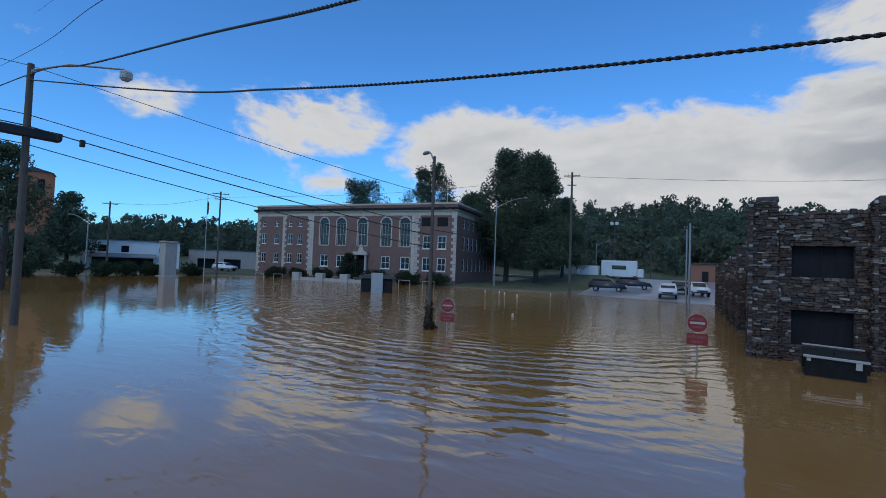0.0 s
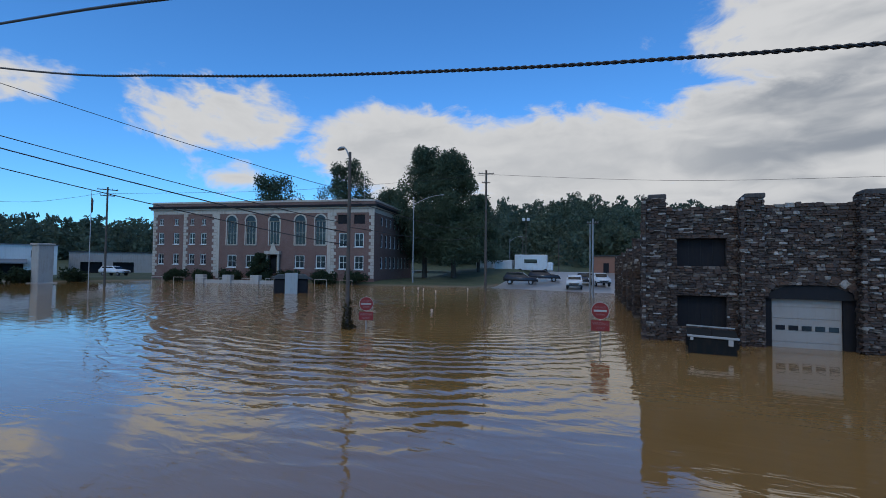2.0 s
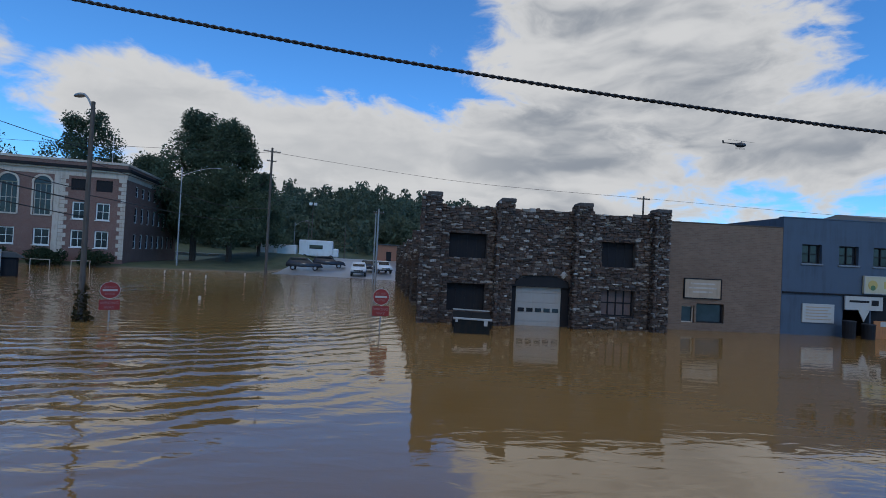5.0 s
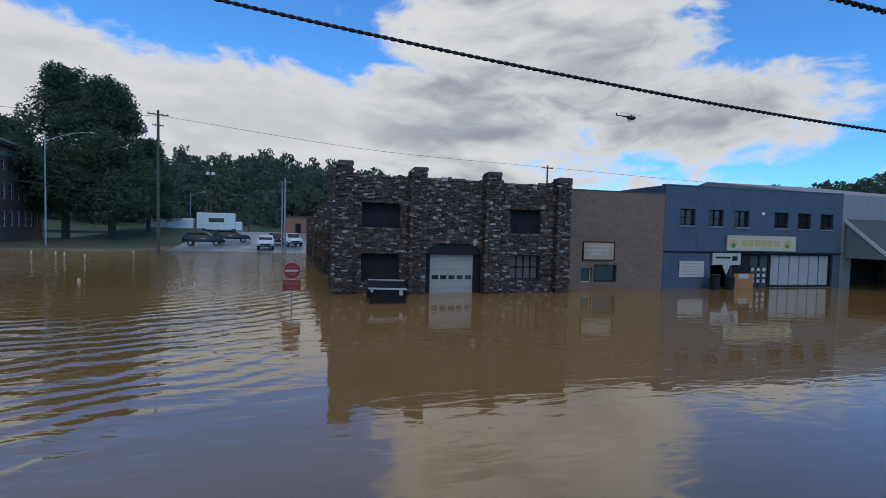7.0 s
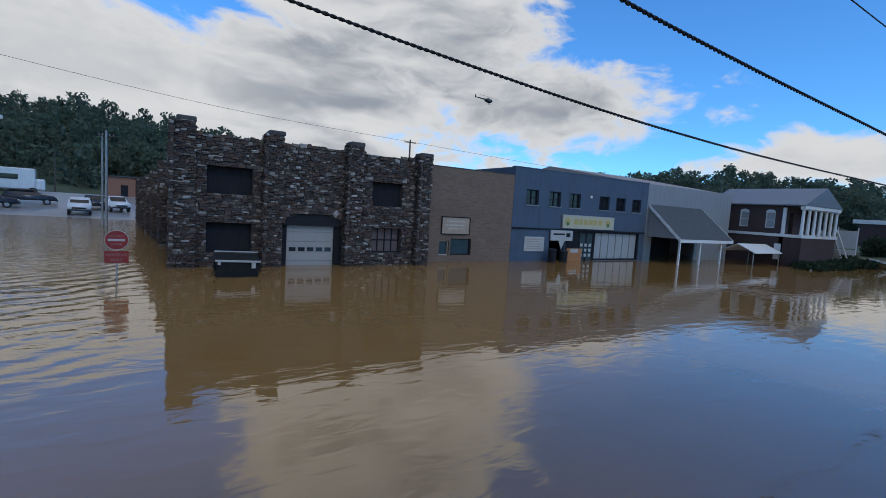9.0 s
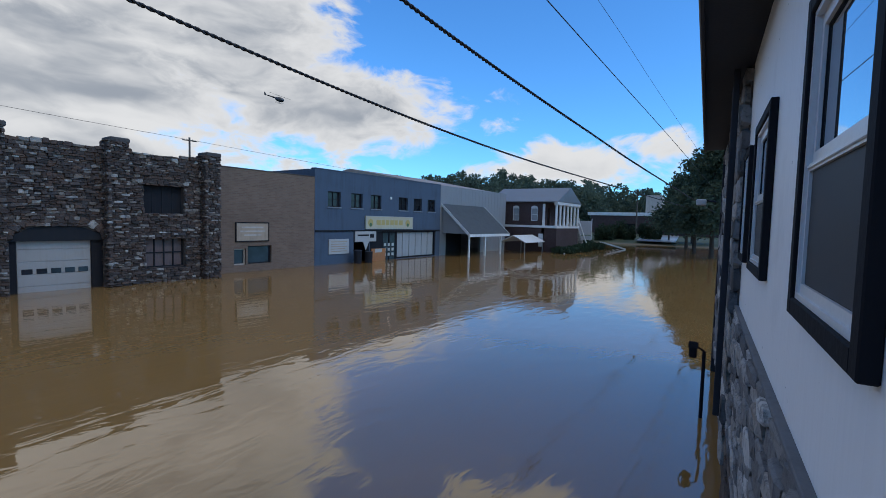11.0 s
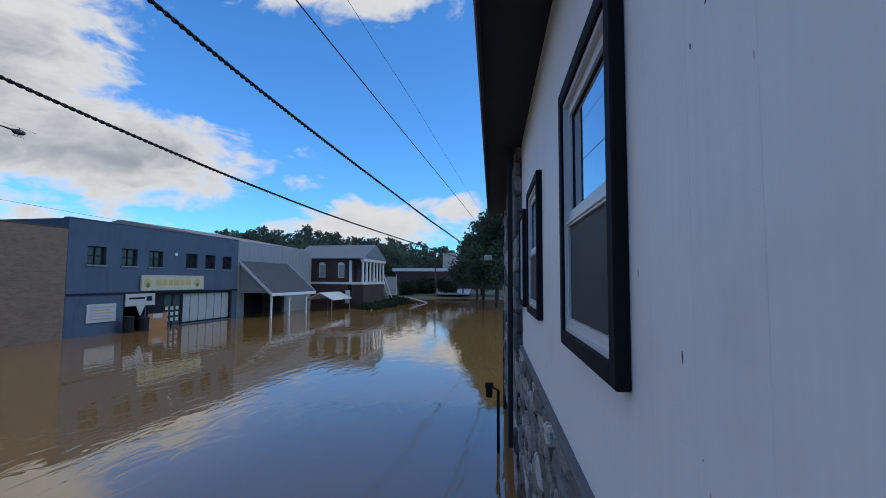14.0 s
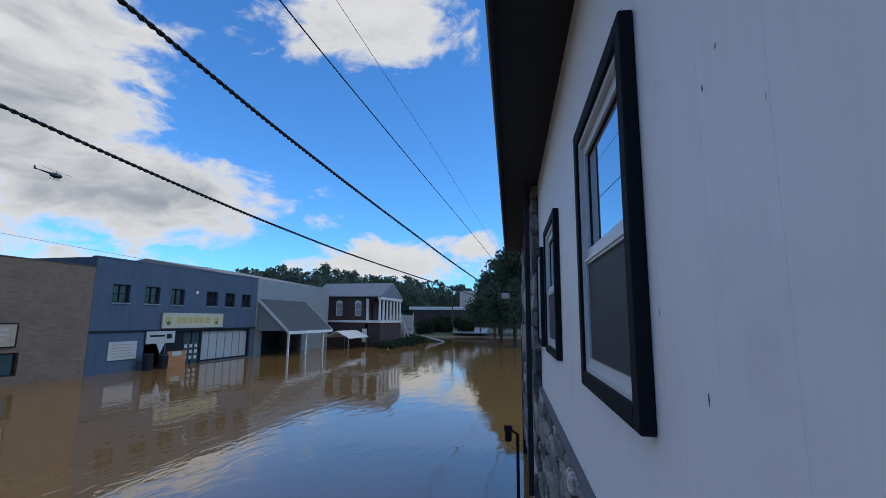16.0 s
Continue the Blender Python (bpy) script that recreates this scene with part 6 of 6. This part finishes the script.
for i in range(9):
    lump = thing("drift_log", "pale stripped branch caught at the water's edge", "debris", pose(51 + 2.0 * i + rng.uniform(-0.7, 0.7), 18.9 + rng.uniform(-0.5, 0.5), 0.08, 0, rng.uniform(-6, 6), rng.uniform(-40, 40)), group="flood debris")
    L = rng.uniform(0.4, 1.1)
    part("stem", rod((-L, 0, 0), (L, 0, 0.1), 0.10, 0.06, 8), M["concrete"], lump)
    part("branch", rod((0.1, 0, 0.04), (L * 0.6, 0.3, 0.3), 0.05, 0.02, 6), M["concrete"], lump)

# ---- helicopter in the distance ----
hc = thing("helicopter", "small dark helicopter hovering far off under the clouds", "helicopter", pose(129.7, 182.5, 56.1, 0, 8, -35))
bm = bmesh.new()
bmesh.ops.create_uvsphere(bm, u_segments=16, v_segments=10, radius=1)
for vv in bm.verts:
    vv.co = Vector((vv.co.x * 2.0, vv.co.y * 0.95, vv.co.z * 1.05))
part("cabin", bm, M["car_dark"], hc, "", True)
part("tail_boom", rod((-1.5, 0, 0.3), (-6.2, 0, 0.7), 0.4, 0.15, 10), M["car_dark"], hc)
part("tail_fin", prism(bmesh.new(), [(-6.6, 0.4), (-5.8, 0.4), (-6.4, 1.8), (-6.9, 1.8)], 1, -0.05, 0.05), M["car_dark"], hc)
part("mast", rod((0, 0, 0.9), (0, 0, 1.6), 0.12), M["car_dark"], hc)
for a in (25, 205):
    part("rotor_blade", box((0, -0.12, 1.58), (5.2, 0.12, 1.62)), M["car_dark"], hc).matrix_basis = pose(0, 0, 0, 0, 0, a)
for sy in (-0.9, 0.9):
    part("skid", rod((-1.6, sy, -1.5), (1.8, sy, -1.5), 0.06), M["car_dark"], hc)
    part("skid_leg", rod((0, sy * 0.6, -0.8), (0, sy, -1.5), 0.05), M["car_dark"], hc)

# ---- stones of the street front, nearest last ----
front = sorted(FRONT_STONES, key=lambda s: abs(s[0] - 4.0))
shapes = stone_shapes(8, 55)
stone_parts(front[:290], STONE_HOUSE, shapes, M["stone"], 0.0)
stone_mesh("stone_facing", front[290:], STONE_HOUSE, M["stone_joined"], 0.0)
